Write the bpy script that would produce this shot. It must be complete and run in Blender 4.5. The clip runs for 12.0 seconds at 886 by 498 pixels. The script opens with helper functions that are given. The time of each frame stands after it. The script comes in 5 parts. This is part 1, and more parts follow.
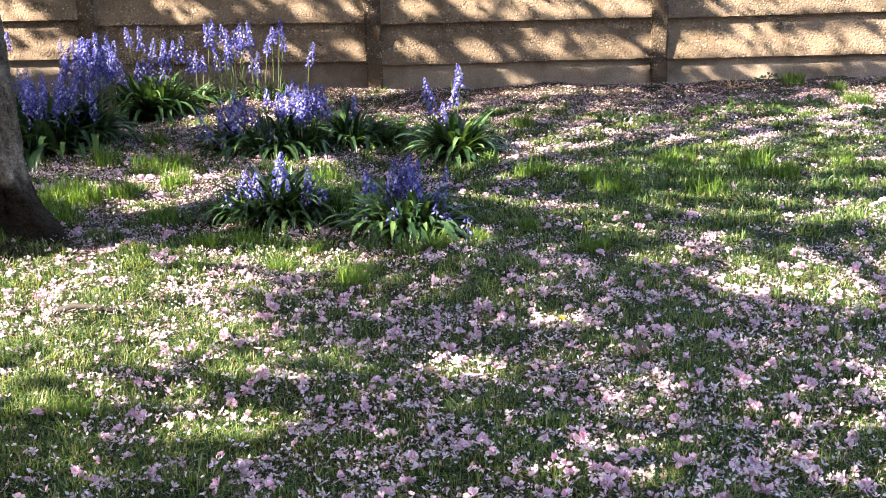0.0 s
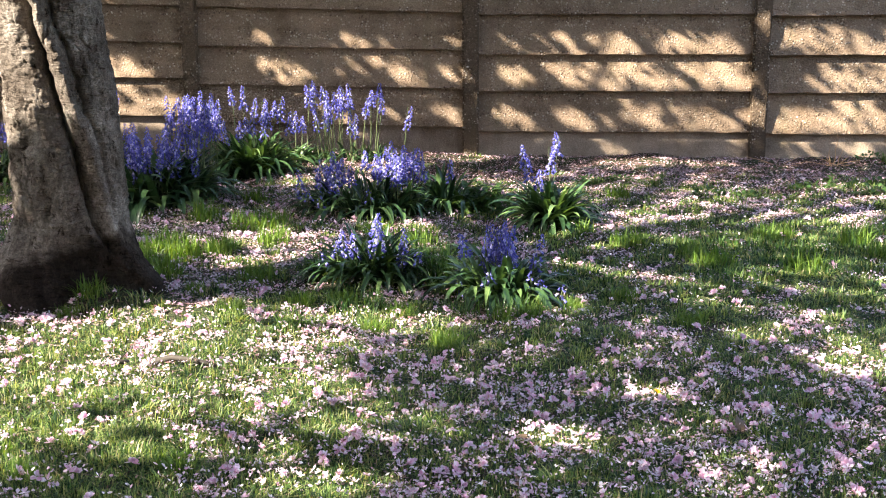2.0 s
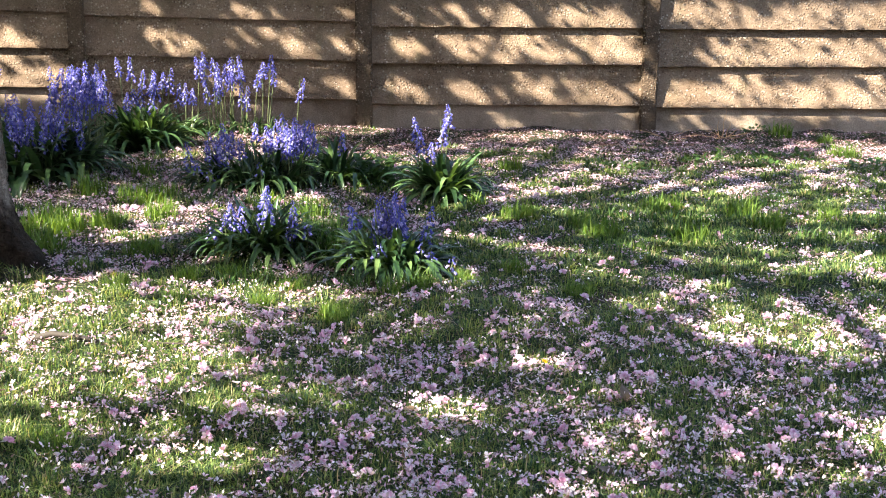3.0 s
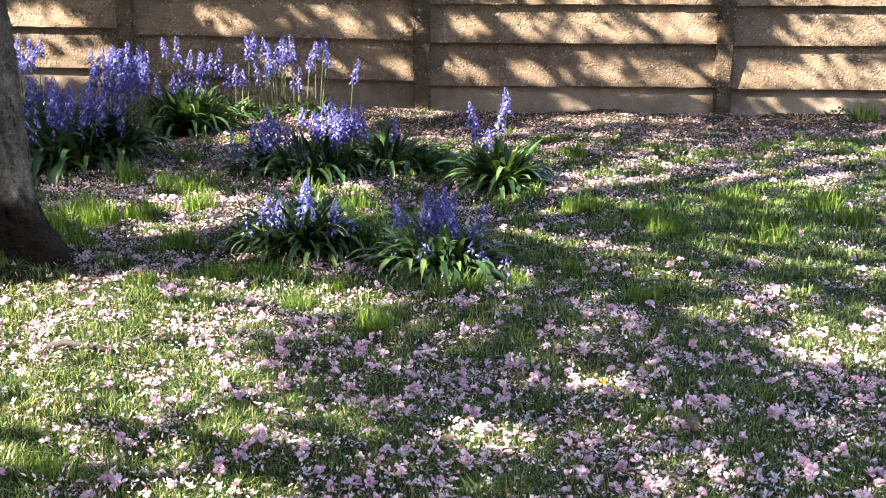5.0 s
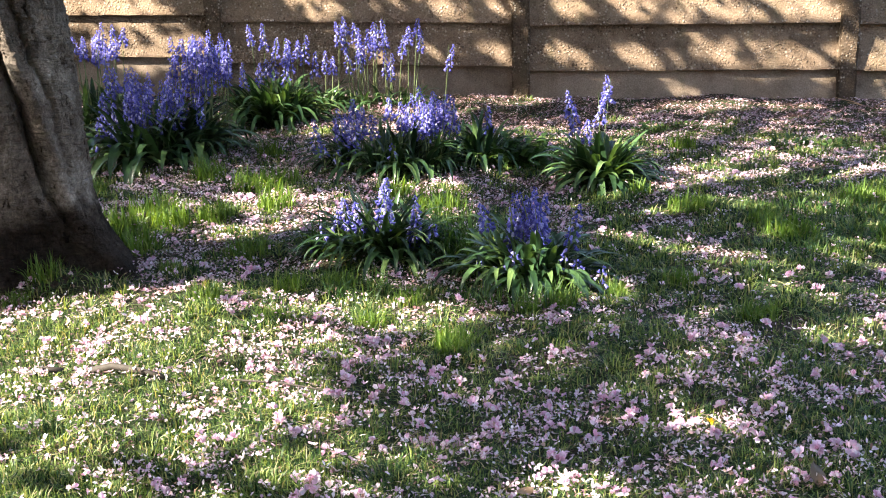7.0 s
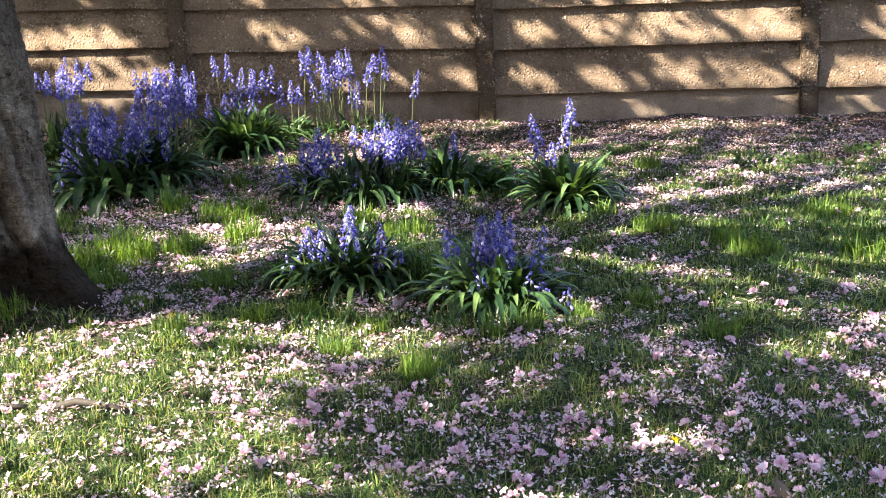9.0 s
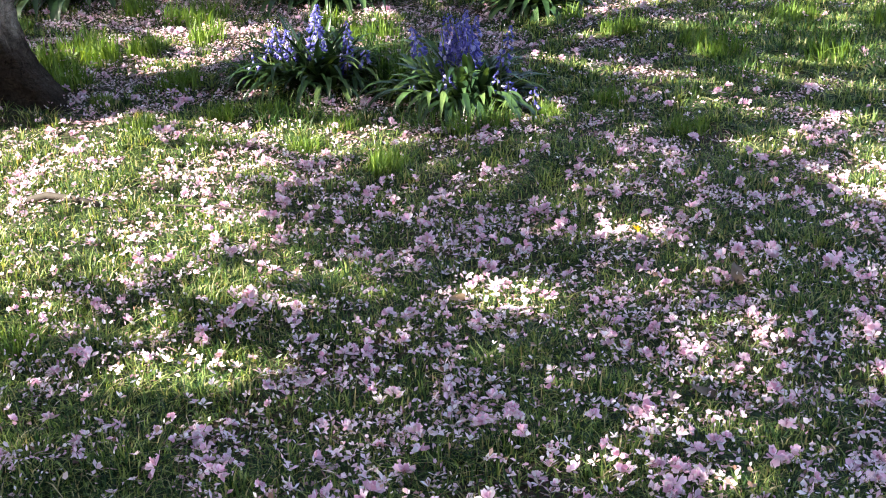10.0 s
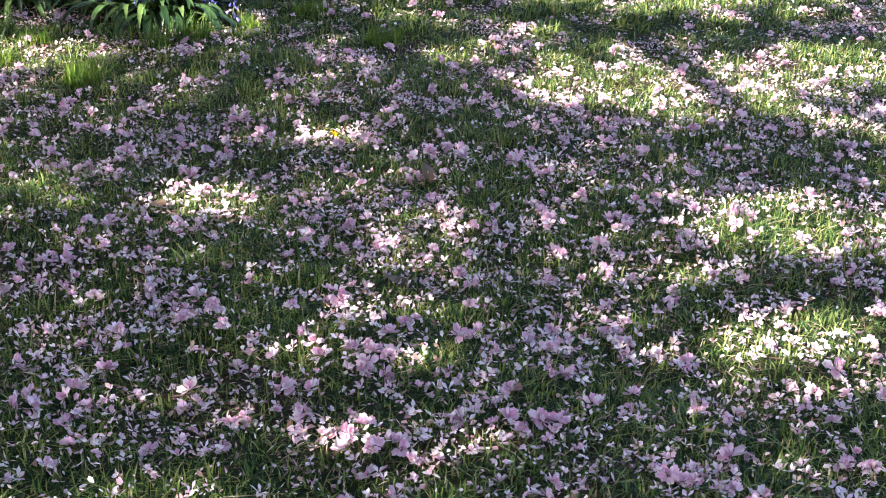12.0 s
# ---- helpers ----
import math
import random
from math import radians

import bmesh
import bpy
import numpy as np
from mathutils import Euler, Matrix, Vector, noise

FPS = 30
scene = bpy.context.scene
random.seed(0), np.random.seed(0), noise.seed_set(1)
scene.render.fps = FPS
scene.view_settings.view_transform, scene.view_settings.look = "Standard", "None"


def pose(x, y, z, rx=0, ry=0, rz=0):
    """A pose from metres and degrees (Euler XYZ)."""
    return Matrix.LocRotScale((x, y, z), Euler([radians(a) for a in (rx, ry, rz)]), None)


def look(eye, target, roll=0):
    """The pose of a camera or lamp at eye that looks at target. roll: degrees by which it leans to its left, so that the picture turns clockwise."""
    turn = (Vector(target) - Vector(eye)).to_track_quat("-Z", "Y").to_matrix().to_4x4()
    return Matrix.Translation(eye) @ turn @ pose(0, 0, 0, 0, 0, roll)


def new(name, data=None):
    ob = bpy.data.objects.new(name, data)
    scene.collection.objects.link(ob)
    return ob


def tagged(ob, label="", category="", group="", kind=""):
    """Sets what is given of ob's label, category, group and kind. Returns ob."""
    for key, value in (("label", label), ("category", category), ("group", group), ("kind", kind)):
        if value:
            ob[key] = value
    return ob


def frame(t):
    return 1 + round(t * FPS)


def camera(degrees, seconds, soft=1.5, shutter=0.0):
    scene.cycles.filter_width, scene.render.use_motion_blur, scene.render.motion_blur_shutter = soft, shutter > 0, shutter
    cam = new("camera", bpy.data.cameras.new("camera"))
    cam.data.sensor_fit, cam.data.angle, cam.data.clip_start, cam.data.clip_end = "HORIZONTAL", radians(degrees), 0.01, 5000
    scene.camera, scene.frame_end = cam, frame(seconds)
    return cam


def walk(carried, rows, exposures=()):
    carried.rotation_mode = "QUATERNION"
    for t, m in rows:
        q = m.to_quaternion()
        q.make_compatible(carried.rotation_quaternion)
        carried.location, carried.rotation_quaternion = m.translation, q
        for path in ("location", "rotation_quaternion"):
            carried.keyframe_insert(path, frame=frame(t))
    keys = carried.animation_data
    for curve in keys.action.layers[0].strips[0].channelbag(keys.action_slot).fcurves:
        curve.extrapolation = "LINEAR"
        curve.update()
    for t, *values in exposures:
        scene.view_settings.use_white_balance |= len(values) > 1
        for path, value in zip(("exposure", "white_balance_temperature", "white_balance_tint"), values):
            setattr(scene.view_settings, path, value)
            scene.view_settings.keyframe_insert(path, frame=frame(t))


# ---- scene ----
cam = camera(38.4, 12.0, soft=1.05)
PATH = [
    (0, (0.548, -8.472, 1.262), (0.519, -6.547, 0.722), -1.6),
    (0.5, (0.501, -8.491, 1.269), (0.386, -6.554, 0.784), -0.6),
    (1, (0.485, -8.48, 1.265), (0.269, -6.545, 0.81), -0.4),
    (1.5, (0.486, -8.479, 1.264), (0.269, -6.541, 0.821), -0.2),
    (2, (0.51, -8.473, 1.261), (0.349, -6.528, 0.823), -0.3),
    (2.5, (0.534, -8.465, 1.26), (0.457, -6.518, 0.81), -0.3),
    (2.7, (0.541, -8.461, 1.248), (0.502, -6.516, 0.785), -0.0),
    (4.3, (0.598, -8.246, 1.245), (0.634, -6.308, 0.749), 0.9),
    (4.5, (0.611, -8.188, 1.249), (0.582, -6.253, 0.745), 0.6),
    (5, (0.608, -8.05, 1.231), (0.494, -6.12, 0.718), -0.0),
    (5.5, (0.547, -7.889, 1.233), (0.44, -5.957, 0.73), -0.8),
    (6, (0.536, -7.774, 1.219), (0.392, -5.85, 0.692), -1.2),
    (6.5, (0.589, -7.657, 1.211), (0.334, -5.749, 0.67), -1.2),
    (7, (0.652, -7.619, 1.208), (0.364, -5.716, 0.668), -1.4),
    (7.2, (0.672, -7.608, 1.204), (0.397, -5.702, 0.665), -1.7),
    (8.8, (0.688, -7.626, 1.212), (0.437, -5.704, 0.718), -2.5),
    (9, (0.688, -7.621, 1.209), (0.437, -5.702, 0.706), -2.6),
    (9.5, (0.689, -7.631, 1.187), (0.442, -5.736, 0.597), -2.5),
    (10, (0.69, -7.677, 1.153), (0.49, -5.842, 0.383), -2.2),
    (10.5, (0.684, -7.766, 1.144), (0.604, -5.98, 0.248), -1.5),
    (11, (0.695, -7.803, 1.14), (0.746, -6.036, 0.205), -0.4),
    (11.5, (0.715, -7.801, 1.14), (0.877, -6.028, 0.229), 0.6),
    (12, (0.736, -7.79, 1.143), (0.97, -6.008, 0.266), 1.5),
]
walk(cam, [(t, look(eye, target, roll)) for t, eye, target, roll in PATH], exposures=[(0, 3.6, 7150, 7), (9.5, 3.6, 7150, 7), (10.5, 3.62, 6950, 7), (11.5, 3.52, 6750, 7), (12, 3.42, 6950, 7)])

# ---- daylight: a clear spring sky, the sun low on the left behind the camera ----
SUN_WAY = Vector((1.0, 0.52, -0.86)).normalized()
world = bpy.data.worlds.new("sky")
scene.world = world
world.use_nodes = True
wn, wl = world.node_tree.nodes, world.node_tree.links
sky = wn.new("ShaderNodeTexSky")
sky.sky_type = "NISHITA"
sky.sun_disc = False
sky.sun_elevation = math.asin(-SUN_WAY.z)
sky.sun_rotation = math.atan2(-SUN_WAY.x, -SUN_WAY.y) % (2 * math.pi)
wl.new(sky.outputs["Color"], wn["Background"].inputs["Color"])
wn["Background"].inputs["Strength"].default_value = 0.077
sun_data = bpy.data.lights.new("sun", "SUN")
sun_data.energy, sun_data.angle, sun_data.color = 3.0, radians(0.53), (1.0, 0.945, 0.85)
sun = new("sun", sun_data)
sun.matrix_world = look((-8, -4, 8), Vector((-8, -4, 8)) + SUN_WAY)

rng = np.random.default_rng(7)


# ---- small builders ----
def mesh_of(name, verts, faces, mat=None, smooth=True):
    me = bpy.data.meshes.new(name)
    me.from_pydata([tuple(v) for v in verts], [], [tuple(f) for f in faces])
    if mat:
        me.materials.append(mat)
    if smooth:
        me.polygons.foreach_set("use_smooth", [True] * len(me.polygons))
    me.update()
    return me


def mesh_arrays(name, verts, tris, mat, smooth=True):
    """A triangle mesh straight from arrays, for what comes in thousands."""
    me = bpy.data.meshes.new(name)
    n, m = len(verts), len(tris)
    me.vertices.add(n)
    me.vertices.foreach_set("co", np.asarray(verts, np.float32).ravel())
    me.loops.add(3 * m)
    me.loops.foreach_set("vertex_index", np.asarray(tris, np.int32).ravel())
    me.polygons.add(m)
    me.polygons.foreach_set("loop_start", np.arange(0, 3 * m, 3, dtype=np.int32))
    me.polygons.foreach_set("use_smooth", np.full(m, smooth))
    me.materials.append(mat)
    me.update(calc_edges=True)
    return me


def part(name, me, parent, label="", m=None):
    ob = new(name, me)
    ob.parent = parent
    if m is not None:
        ob.matrix_basis = m
    if label:
        tagged(ob, label)
    return ob


def bm_mesh(name, bm, mat, smooth=False):
    me = bpy.data.meshes.new(name)
    bm.to_mesh(me)
    bm.free()
    me.materials.append(mat)
    if smooth:
        me.polygons.foreach_set("use_smooth", [True] * len(me.polygons))
    return me


def turns(n, tilt, gen):
    """n turn matrices: any heading, leaning by up to about tilt radians."""
    a = gen.uniform(0, 2 * np.pi, n)
    b = gen.normal(0, tilt, n)
    c = gen.normal(0, tilt, n)
    ca, sa, cb, sb, cc, sc = np.cos(a), np.sin(a), np.cos(b), np.sin(b), np.cos(c), np.sin(c)
    o, l = np.zeros(n), np.ones(n)
    rz = np.stack([ca, -sa, o, sa, ca, o, o, o, l], -1).reshape(n, 3, 3)
    rx = np.stack([l, o, o, o, cb, -sb, o, sb, cb], -1).reshape(n, 3, 3)
    ry = np.stack([cc, o, sc, o, l, o, -sc, o, cc], -1).reshape(n, 3, 3)
    return rz @ rx @ ry


def strewn(tv, tf, places, rots, sizes):
    """Copies of a small triangle template at many places, as arrays."""
    tv, tf = np.asarray(tv, float), np.asarray(tf)
    v = np.einsum("nij,kj->nki", rots, tv) * np.reshape(sizes, (-1, 1, 1)) + places[:, None]
    f = tf[None] + (np.arange(len(places)) * len(tv))[:, None, None]
    return v.reshape(-1, 3), f.reshape(-1, 3)


WAVES = [(rng.uniform(0, 6.28), rng.uniform(0, 6.28)) for _ in range(48)]


def rough(x, y, size, seed=0):
    """Smooth noise, about -1 to 1, whose swells are about that many metres across."""
    out, k = 0, 6.28 / (2.2 * size)
    for i in range(7):
        h, p = WAVES[(i + 7 * seed) % 48]
        f = k * (0.6 + 0.19 * i)
        out = out + np.sin(f * (x * np.cos(h) + y * np.sin(h)) + p * 3 + seed)
    return out / 3.2


def ground_z(x, y):
    z = 0.012 * rough(x, y, 0.5, 1) + 0.006 * rough(x, y, 0.16, 2)
    z = z + 0.02 * np.exp(-(((np.asarray(y) + 0.12) / 0.22) ** 2)) * (1 - 0.25 * np.asarray(x))
    z = z + 0.05 * np.exp(-(((np.asarray(x) + 1.18) / 0.13) ** 2) - ((np.asarray(y) + 3.9) / 0.1) ** 2)  # soil heaped between the roots
    return z - 0.008


# ---- materials ----
def material(name):
    m = bpy.data.materials.new(name)
    m.use_nodes = True
    nt = m.node_tree
    nt.nodes["Principled BSDF"].inputs["Specular IOR Level"].default_value = 0.15
    return m, nt.nodes, nt.links, nt.nodes["Principled BSDF"]


def node(nodes, kind, **values):
    n = nodes.new(kind)
    for k, v in values.items():
        if k in n.inputs:
            n.inputs[k].default_value = v
    return n


def ramp(nodes, links, src, stops):
    r = nodes.new("ShaderNodeValToRGB")
    e = r.color_ramp.elements
    while len(e) < len(stops):
        e.new(0.5)
    for el, (p, c) in zip(e, stops):
        el.position = p
        el.color = (*c, 1) if len(c) == 3 else c
    links.new(src, r.inputs[0])
    return r.outputs[0]


def mixed(nodes, links, a, b, fac, mode="MIX"):
    n = nodes.new("ShaderNodeMix")
    n.data_type, n.blend_type = "RGBA", mode
    for sock, v in ((n.inputs[6], a), (n.inputs[7], b), (n.inputs[0], fac)):
        if isinstance(v, (int, float)):
            sock.default_value = v
        elif isinstance(v, tuple):
            sock.default_value = (*v, 1)
        else:
            links.new(v, sock)
    return n.outputs[2]


def bump(nodes, links, bsdf, src, strength, dist):
    b = nodes.new("ShaderNodeBump")
    b.inputs["Strength"].default_value, b.inputs["Distance"].default_value = strength, dist
    links.new(src, b.inputs["Height"])
    links.new(b.outputs[0], bsdf.inputs["Normal"])
    return b


def noise_tex(nodes, links, scale, detail=4.0, coord=None, rough_=0.55):
    n = node(nodes, "ShaderNodeTexNoise", Scale=scale, Detail=detail, Roughness=rough_)
    if coord is not None:
        links.new(coord, n.inputs["Vector"])
    return n


def thin_leaf(name, stops, gloss, through_, island=True, through_col=None):
    """A thin leaf or petal: its colour varies from piece to piece, and some light comes through it."""
    m, n, l, b = material(name)
    if island:
        rnd = n.new("ShaderNodeNewGeometry").outputs["Random Per Island"]
    else:
        rnd = n.new("ShaderNodeObjectInfo").outputs["Random"]
    col = ramp(n, l, rnd, stops)
    geo = n.new("ShaderNodeNewGeometry")
    spot = noise_tex(n, l, 60, 3, geo.outputs["Position"])
    col = mixed(n, l, col, ramp(n, l, spot.outputs[0], [(0.3, (0.72, 0.72, 0.72)), (0.7, (1.15, 1.15, 1.15))]), 1.0, "MULTIPLY")
    l.new(col, b.inputs["Base Color"])
    b.inputs["Roughness"].default_value = gloss
    b.inputs["Specular IOR Level"].default_value = 0.35
    t = n.new("ShaderNodeBsdfTranslucent")
    l.new(mixed(n, l, col, through_col, 1.0, "MULTIPLY") if through_col else col, t.inputs["Color"])
    mx = n.new("ShaderNodeMixShader")
    mx.inputs[0].default_value = through_
    l.new(b.outputs[0], mx.inputs[1])
    l.new(t.outputs[0], mx.inputs[2])
    l.new(mx.outputs[0], n["Material Output"].inputs["Surface"])
    return m


GRASS = thin_leaf("grass_blades", [(0.0, (0.005, 0.017, 0.006)), (0.3, (0.019, 0.058, 0.02)), (0.6, (0.125, 0.205, 0.06)), (0.88, (0.28, 0.335, 0.125)), (0.95, (0.32, 0.28, 0.16)), (1.0, (0.46, 0.4, 0.29))], 0.42, 0.4, True, (1.45, 1.28, 0.5))
TUFT = thin_leaf("tuft_blades", [(0.0, (0.06, 0.12, 0.02)), (0.6, (0.115, 0.2, 0.035)), (1.0, (0.19, 0.26, 0.06))], 0.5, 0.38, True, (1.3, 1.25, 0.5))
BLUEBELL_LEAF = thin_leaf("bluebell_leaves", [(0.0, (0.012, 0.03, 0.014)), (0.45, (0.025, 0.056, 0.023)), (0.75, (0.055, 0.105, 0.04)), (1.0, (0.13, 0.2, 0.07))], 0.3, 0.15, False, (1.2, 1.3, 0.5))
STEM = thin_leaf("bluebell_stems", [(0.0, (0.09, 0.12, 0.05)), (1.0, (0.17, 0.2, 0.09))], 0.45, 0.1, False)
BELL = thin_leaf("bluebell_bells", [(0.0, (0.085, 0.085, 0.38)), (0.45, (0.14, 0.135, 0.5)), (0.8, (0.28, 0.26, 0.68)), (1.0, (0.56, 0.53, 0.84))], 0.45, 0.3)
PETAL = thin_leaf("fallen_petals", [(0.0, (0.64, 0.36, 0.5)), (0.25, (0.75, 0.54, 0.67)), (0.55, (0.81, 0.68, 0.78)), (0.81, (0.84, 0.78, 0.83)), (0.87, (0.64, 0.5, 0.46)), (0.94, (0.45, 0.29, 0.24)), (1.0, (0.2, 0.1, 0.075))], 0.5, 0.3)
FADED = thin_leaf("faded_petals", [(0.0, (0.17, 0.09, 0.085)), (0.25, (0.36, 0.21, 0.24)), (0.55, (0.55, 0.36, 0.43)), (0.8, (0.68, 0.5, 0.58)), (1.0, (0.76, 0.64, 0.68))], 0.55, 0.2)
BLOSSOM = thin_leaf("fallen_blossoms", [(0.0, (0.72, 0.36, 0.52)), (0.4, (0.85, 0.58, 0.74)), (0.8, (0.88, 0.71, 0.83)), (0.95, (0.88, 0.82, 0.86)), (1.0, (0.5, 0.3, 0.25))], 0.5, 0.3)
LITTER = thin_leaf("withered_bits", [(0.0, (0.035, 0.02, 0.017)), (0.4, (0.12, 0.06, 0.055)), (0.68, (0.28, 0.16, 0.16)), (0.86, (0.5, 0.32, 0.36)), (0.95, (0.66, 0.5, 0.52)), (1.0, (0.6, 0.52, 0.4))], 0.6, 0.1)
CANOPY = thin_leaf("cherry_crown", [(0.0, (0.07, 0.12, 0.04)), (0.7, (0.14, 0.11, 0.05)), (0.78, (0.6, 0.4, 0.46)), (1.0, (0.75, 0.58, 0.62))], 0.4, 0.2)


def soil_material():
    m, n, l, b = material("lawn_soil")
    pos = n.new("ShaderNodeNewGeometry").outputs["Position"]
    big = noise_tex(n, l, 2.2, 5, pos)
    fine = noise_tex(n, l, 55, 6, pos, 0.7)
    earth = ramp(n, l, fine.outputs[0], [(0.3, (0.015, 0.01, 0.008)), (0.54, (0.05, 0.034, 0.026)), (0.74, (0.16, 0.115, 0.09))])
    moss = ramp(n, l, fine.outputs[0], [(0.3, (0.007, 0.012, 0.005)), (0.54, (0.028, 0.042, 0.017)), (0.76, (0.11, 0.11, 0.06))])
    l.new(mixed(n, l, earth, moss, ramp(n, l, big.outputs[0], [(0.36, (0, 0, 0)), (0.5, (1, 1, 1))])), b.inputs["Base Color"])
    b.inputs["Roughness"].default_value = 0.95
    bump(n, l, b, fine.outputs[0], 0.9, 0.012)
    return m


def concrete_material(name, tint, pebble):
    """Weathered cast concrete with exposed pebbles of a few millimetres, algae and water stains."""
    m, n, l, b = material(name)
    pos = n.new("ShaderNodeNewGeometry").outputs["Position"]
    info = n.new("ShaderNodeObjectInfo").outputs["Random"]
    stones = node(n, "ShaderNodeTexVoronoi", Scale=62.0)
    stones.feature = "F1"
    l.new(pos, stones.inputs["Vector"])
    grit = noise_tex(n, l, 130, 5, pos, 0.7)
    cloud = noise_tex(n, l, 3.5, 6, pos, 0.65)
    worn = noise_tex(n, l, 9, 5, pos, 0.6)
    cement = ramp(n, l, grit.outputs[0], [(0.3, tuple(0.62 * c for c in tint)), (0.5, tint), (0.72, tuple(min(1, 1.4 * c) for c in tint))])
    stone = ramp(n, l, stones.outputs["Color"], [(0.2, (0.09, 0.062, 0.05)), (0.4, (0.22, 0.16, 0.125)), (0.62, (0.34, 0.275, 0.23)), (0.8, (0.62, 0.55, 0.49))])
    near = ramp(n, l, stones.outputs["Distance"], [(0.25, (1, 1, 1)), (0.5, (0, 0, 0))])
    show = mixed(n, l, near, ramp(n, l, worn.outputs[0], [(0.36, (0.05, 0.05, 0.05)), (0.62, (pebble, pebble, pebble))]), 1.0, "MULTIPLY")
    col = mixed(n, l, cement, stone, show)
    col = mixed(n, l, col, ramp(n, l, cloud.outputs[0], [(0.32, (0.6, 0.56, 0.5)), (0.5, (0.95, 0.93, 0.9)), (0.7, (1.12, 1.1, 1.05))]), 1.0, "MULTIPLY")
    streak = node(n, "ShaderNodeMapping")
    streak.inputs["Scale"].default_value = (9, 9, 0.9)
    l.new(pos, streak.inputs["Vector"])
    st = noise_tex(n, l, 1.0, 5, streak.outputs[0], 0.65)
    col = mixed(n, l, col, (0.11, 0.11, 0.05), ramp(n, l, st.outputs[0], [(0.55, (0, 0, 0)), (0.78, (0.35, 0.35, 0.35))]))
    tone = ramp(n, l, info, [(0.0, (0.82, 0.8, 0.78)), (1.0, (1.1, 1.07, 1.03))])
    l.new(mixed(n, l, col, tone, 1.0, "MULTIPLY"), b.inputs["Base Color"])
    b.inputs["Roughness"].default_value = 0.9
    hgt = n.new("ShaderNodeMath")
    hgt.operation = "ADD"
    l.new(show, hgt.inputs[0])
    l.new(grit.outputs[0], hgt.inputs[1])
    bump(n, l, b, hgt.outputs[0], 0.9, 0.008)
    return m


def bark_material():
    """Old cherry bark: grey-brown plates, dark cracks lengthways, short pale breathing lines across and a foot darkened
    below a sloping edge.
    """
    m, n, l, b = material("cherry_bark")
    pos = n.new("ShaderNodeNewGeometry").outputs["Position"]
    bent = noise_tex(n, l, 9, 3, pos)
    warp = n.new("ShaderNodeVectorMath")
    warp.operation = "MULTIPLY_ADD"
    warp.inputs[1].default_value = (0.05, 0.05, 0.05)
    l.new(bent.outputs["Color"], warp.inputs[0])
    l.new(pos, warp.inputs[2])

    def stretched(x, y, z, detail, rough_):
        mp = node(n, "ShaderNodeMapping")
        mp.inputs["Scale"].default_value = (x, y, z)
        l.new(warp.outputs[0], mp.inputs["Vector"])
        return noise_tex(n, l, 1.0, detail, mp.outputs[0], rough_).outputs[0]

    plates = stretched(24, 24, 9.0, 6, 0.65)
    dashes = stretched(26, 26, 130, 4, 0.65)
    fine = stretched(120, 120, 90, 6, 0.75)
    blot = noise_tex(n, l, 5, 6, pos, 0.65)
    col = ramp(n, l, blot.outputs[0], [(0.3, (0.065, 0.051, 0.043)), (0.45, (0.135, 0.112, 0.098)), (0.56, (0.205, 0.175, 0.156)), (0.7, (0.39, 0.35, 0.318))])
    col = mixed(n, l, col, ramp(n, l, plates, [(0.35, (0.22, 0.19, 0.17)), (0.385, (0.75, 0.72, 0.7)), (0.5, (0.95, 0.94, 0.93)), (0.575, (1, 1, 1)), (0.6, (1.28, 1.27, 1.25))]), 1.0, "MULTIPLY")
    col = mixed(n, l, col, ramp(n, l, fine, [(0.33, (0.55, 0.53, 0.5)), (0.5, (1, 1, 1)), (0.66, (1.4, 1.38, 1.36))]), 1.0, "MULTIPLY")
    col = mixed(n, l, col, ramp(n, l, dashes, [(0.365, (0.55, 0.51, 0.48)), (0.415, (1, 1, 1)), (0.6, (1, 1, 1)), (0.64, (1.3, 1.28, 1.25))]), 1.0, "MULTIPLY")
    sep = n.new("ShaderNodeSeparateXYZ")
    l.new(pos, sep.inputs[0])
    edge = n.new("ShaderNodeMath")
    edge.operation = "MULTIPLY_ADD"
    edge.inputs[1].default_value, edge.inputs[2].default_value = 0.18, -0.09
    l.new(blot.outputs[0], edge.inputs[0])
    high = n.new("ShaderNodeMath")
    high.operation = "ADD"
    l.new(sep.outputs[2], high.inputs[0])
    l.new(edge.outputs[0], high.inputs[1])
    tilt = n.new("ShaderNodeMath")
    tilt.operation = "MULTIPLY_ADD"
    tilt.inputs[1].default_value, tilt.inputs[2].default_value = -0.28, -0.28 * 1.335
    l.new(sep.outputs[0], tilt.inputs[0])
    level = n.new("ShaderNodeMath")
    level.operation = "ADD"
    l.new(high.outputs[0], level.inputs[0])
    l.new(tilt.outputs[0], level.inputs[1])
    # bark multiplied darker below a blotchy edge that rises to the right
    foot_mask = ramp(n, l, level.outputs[0], [(0.17, (1, 1, 1)), (0.24, (0, 0, 0))])
    foot_col = mixed(n, l, col, (0.2, 0.18, 0.17), 1.0, "MULTIPLY")
    l.new(mixed(n, l, col, foot_col, foot_mask), b.inputs["Base Color"])
    b.inputs["Roughness"].default_value = 0.85
    b.inputs["Specular IOR Level"].default_value = 0.08
    add = n.new("ShaderNodeMath")
    add.operation = "MULTIPLY_ADD"
    add.inputs[1].default_value = 0.6
    l.new(fine, add.inputs[0])
    l.new(plates, add.inputs[2])
    both = n.new("ShaderNodeMath")
    both.operation = "MULTIPLY_ADD"
    both.inputs[1].default_value = 1.2
    l.new(dashes, both.inputs[0])
    l.new(add.outputs[0], both.inputs[2])
    bump(n, l, b, both.outputs[0], 1.0, 0.02)
    return m


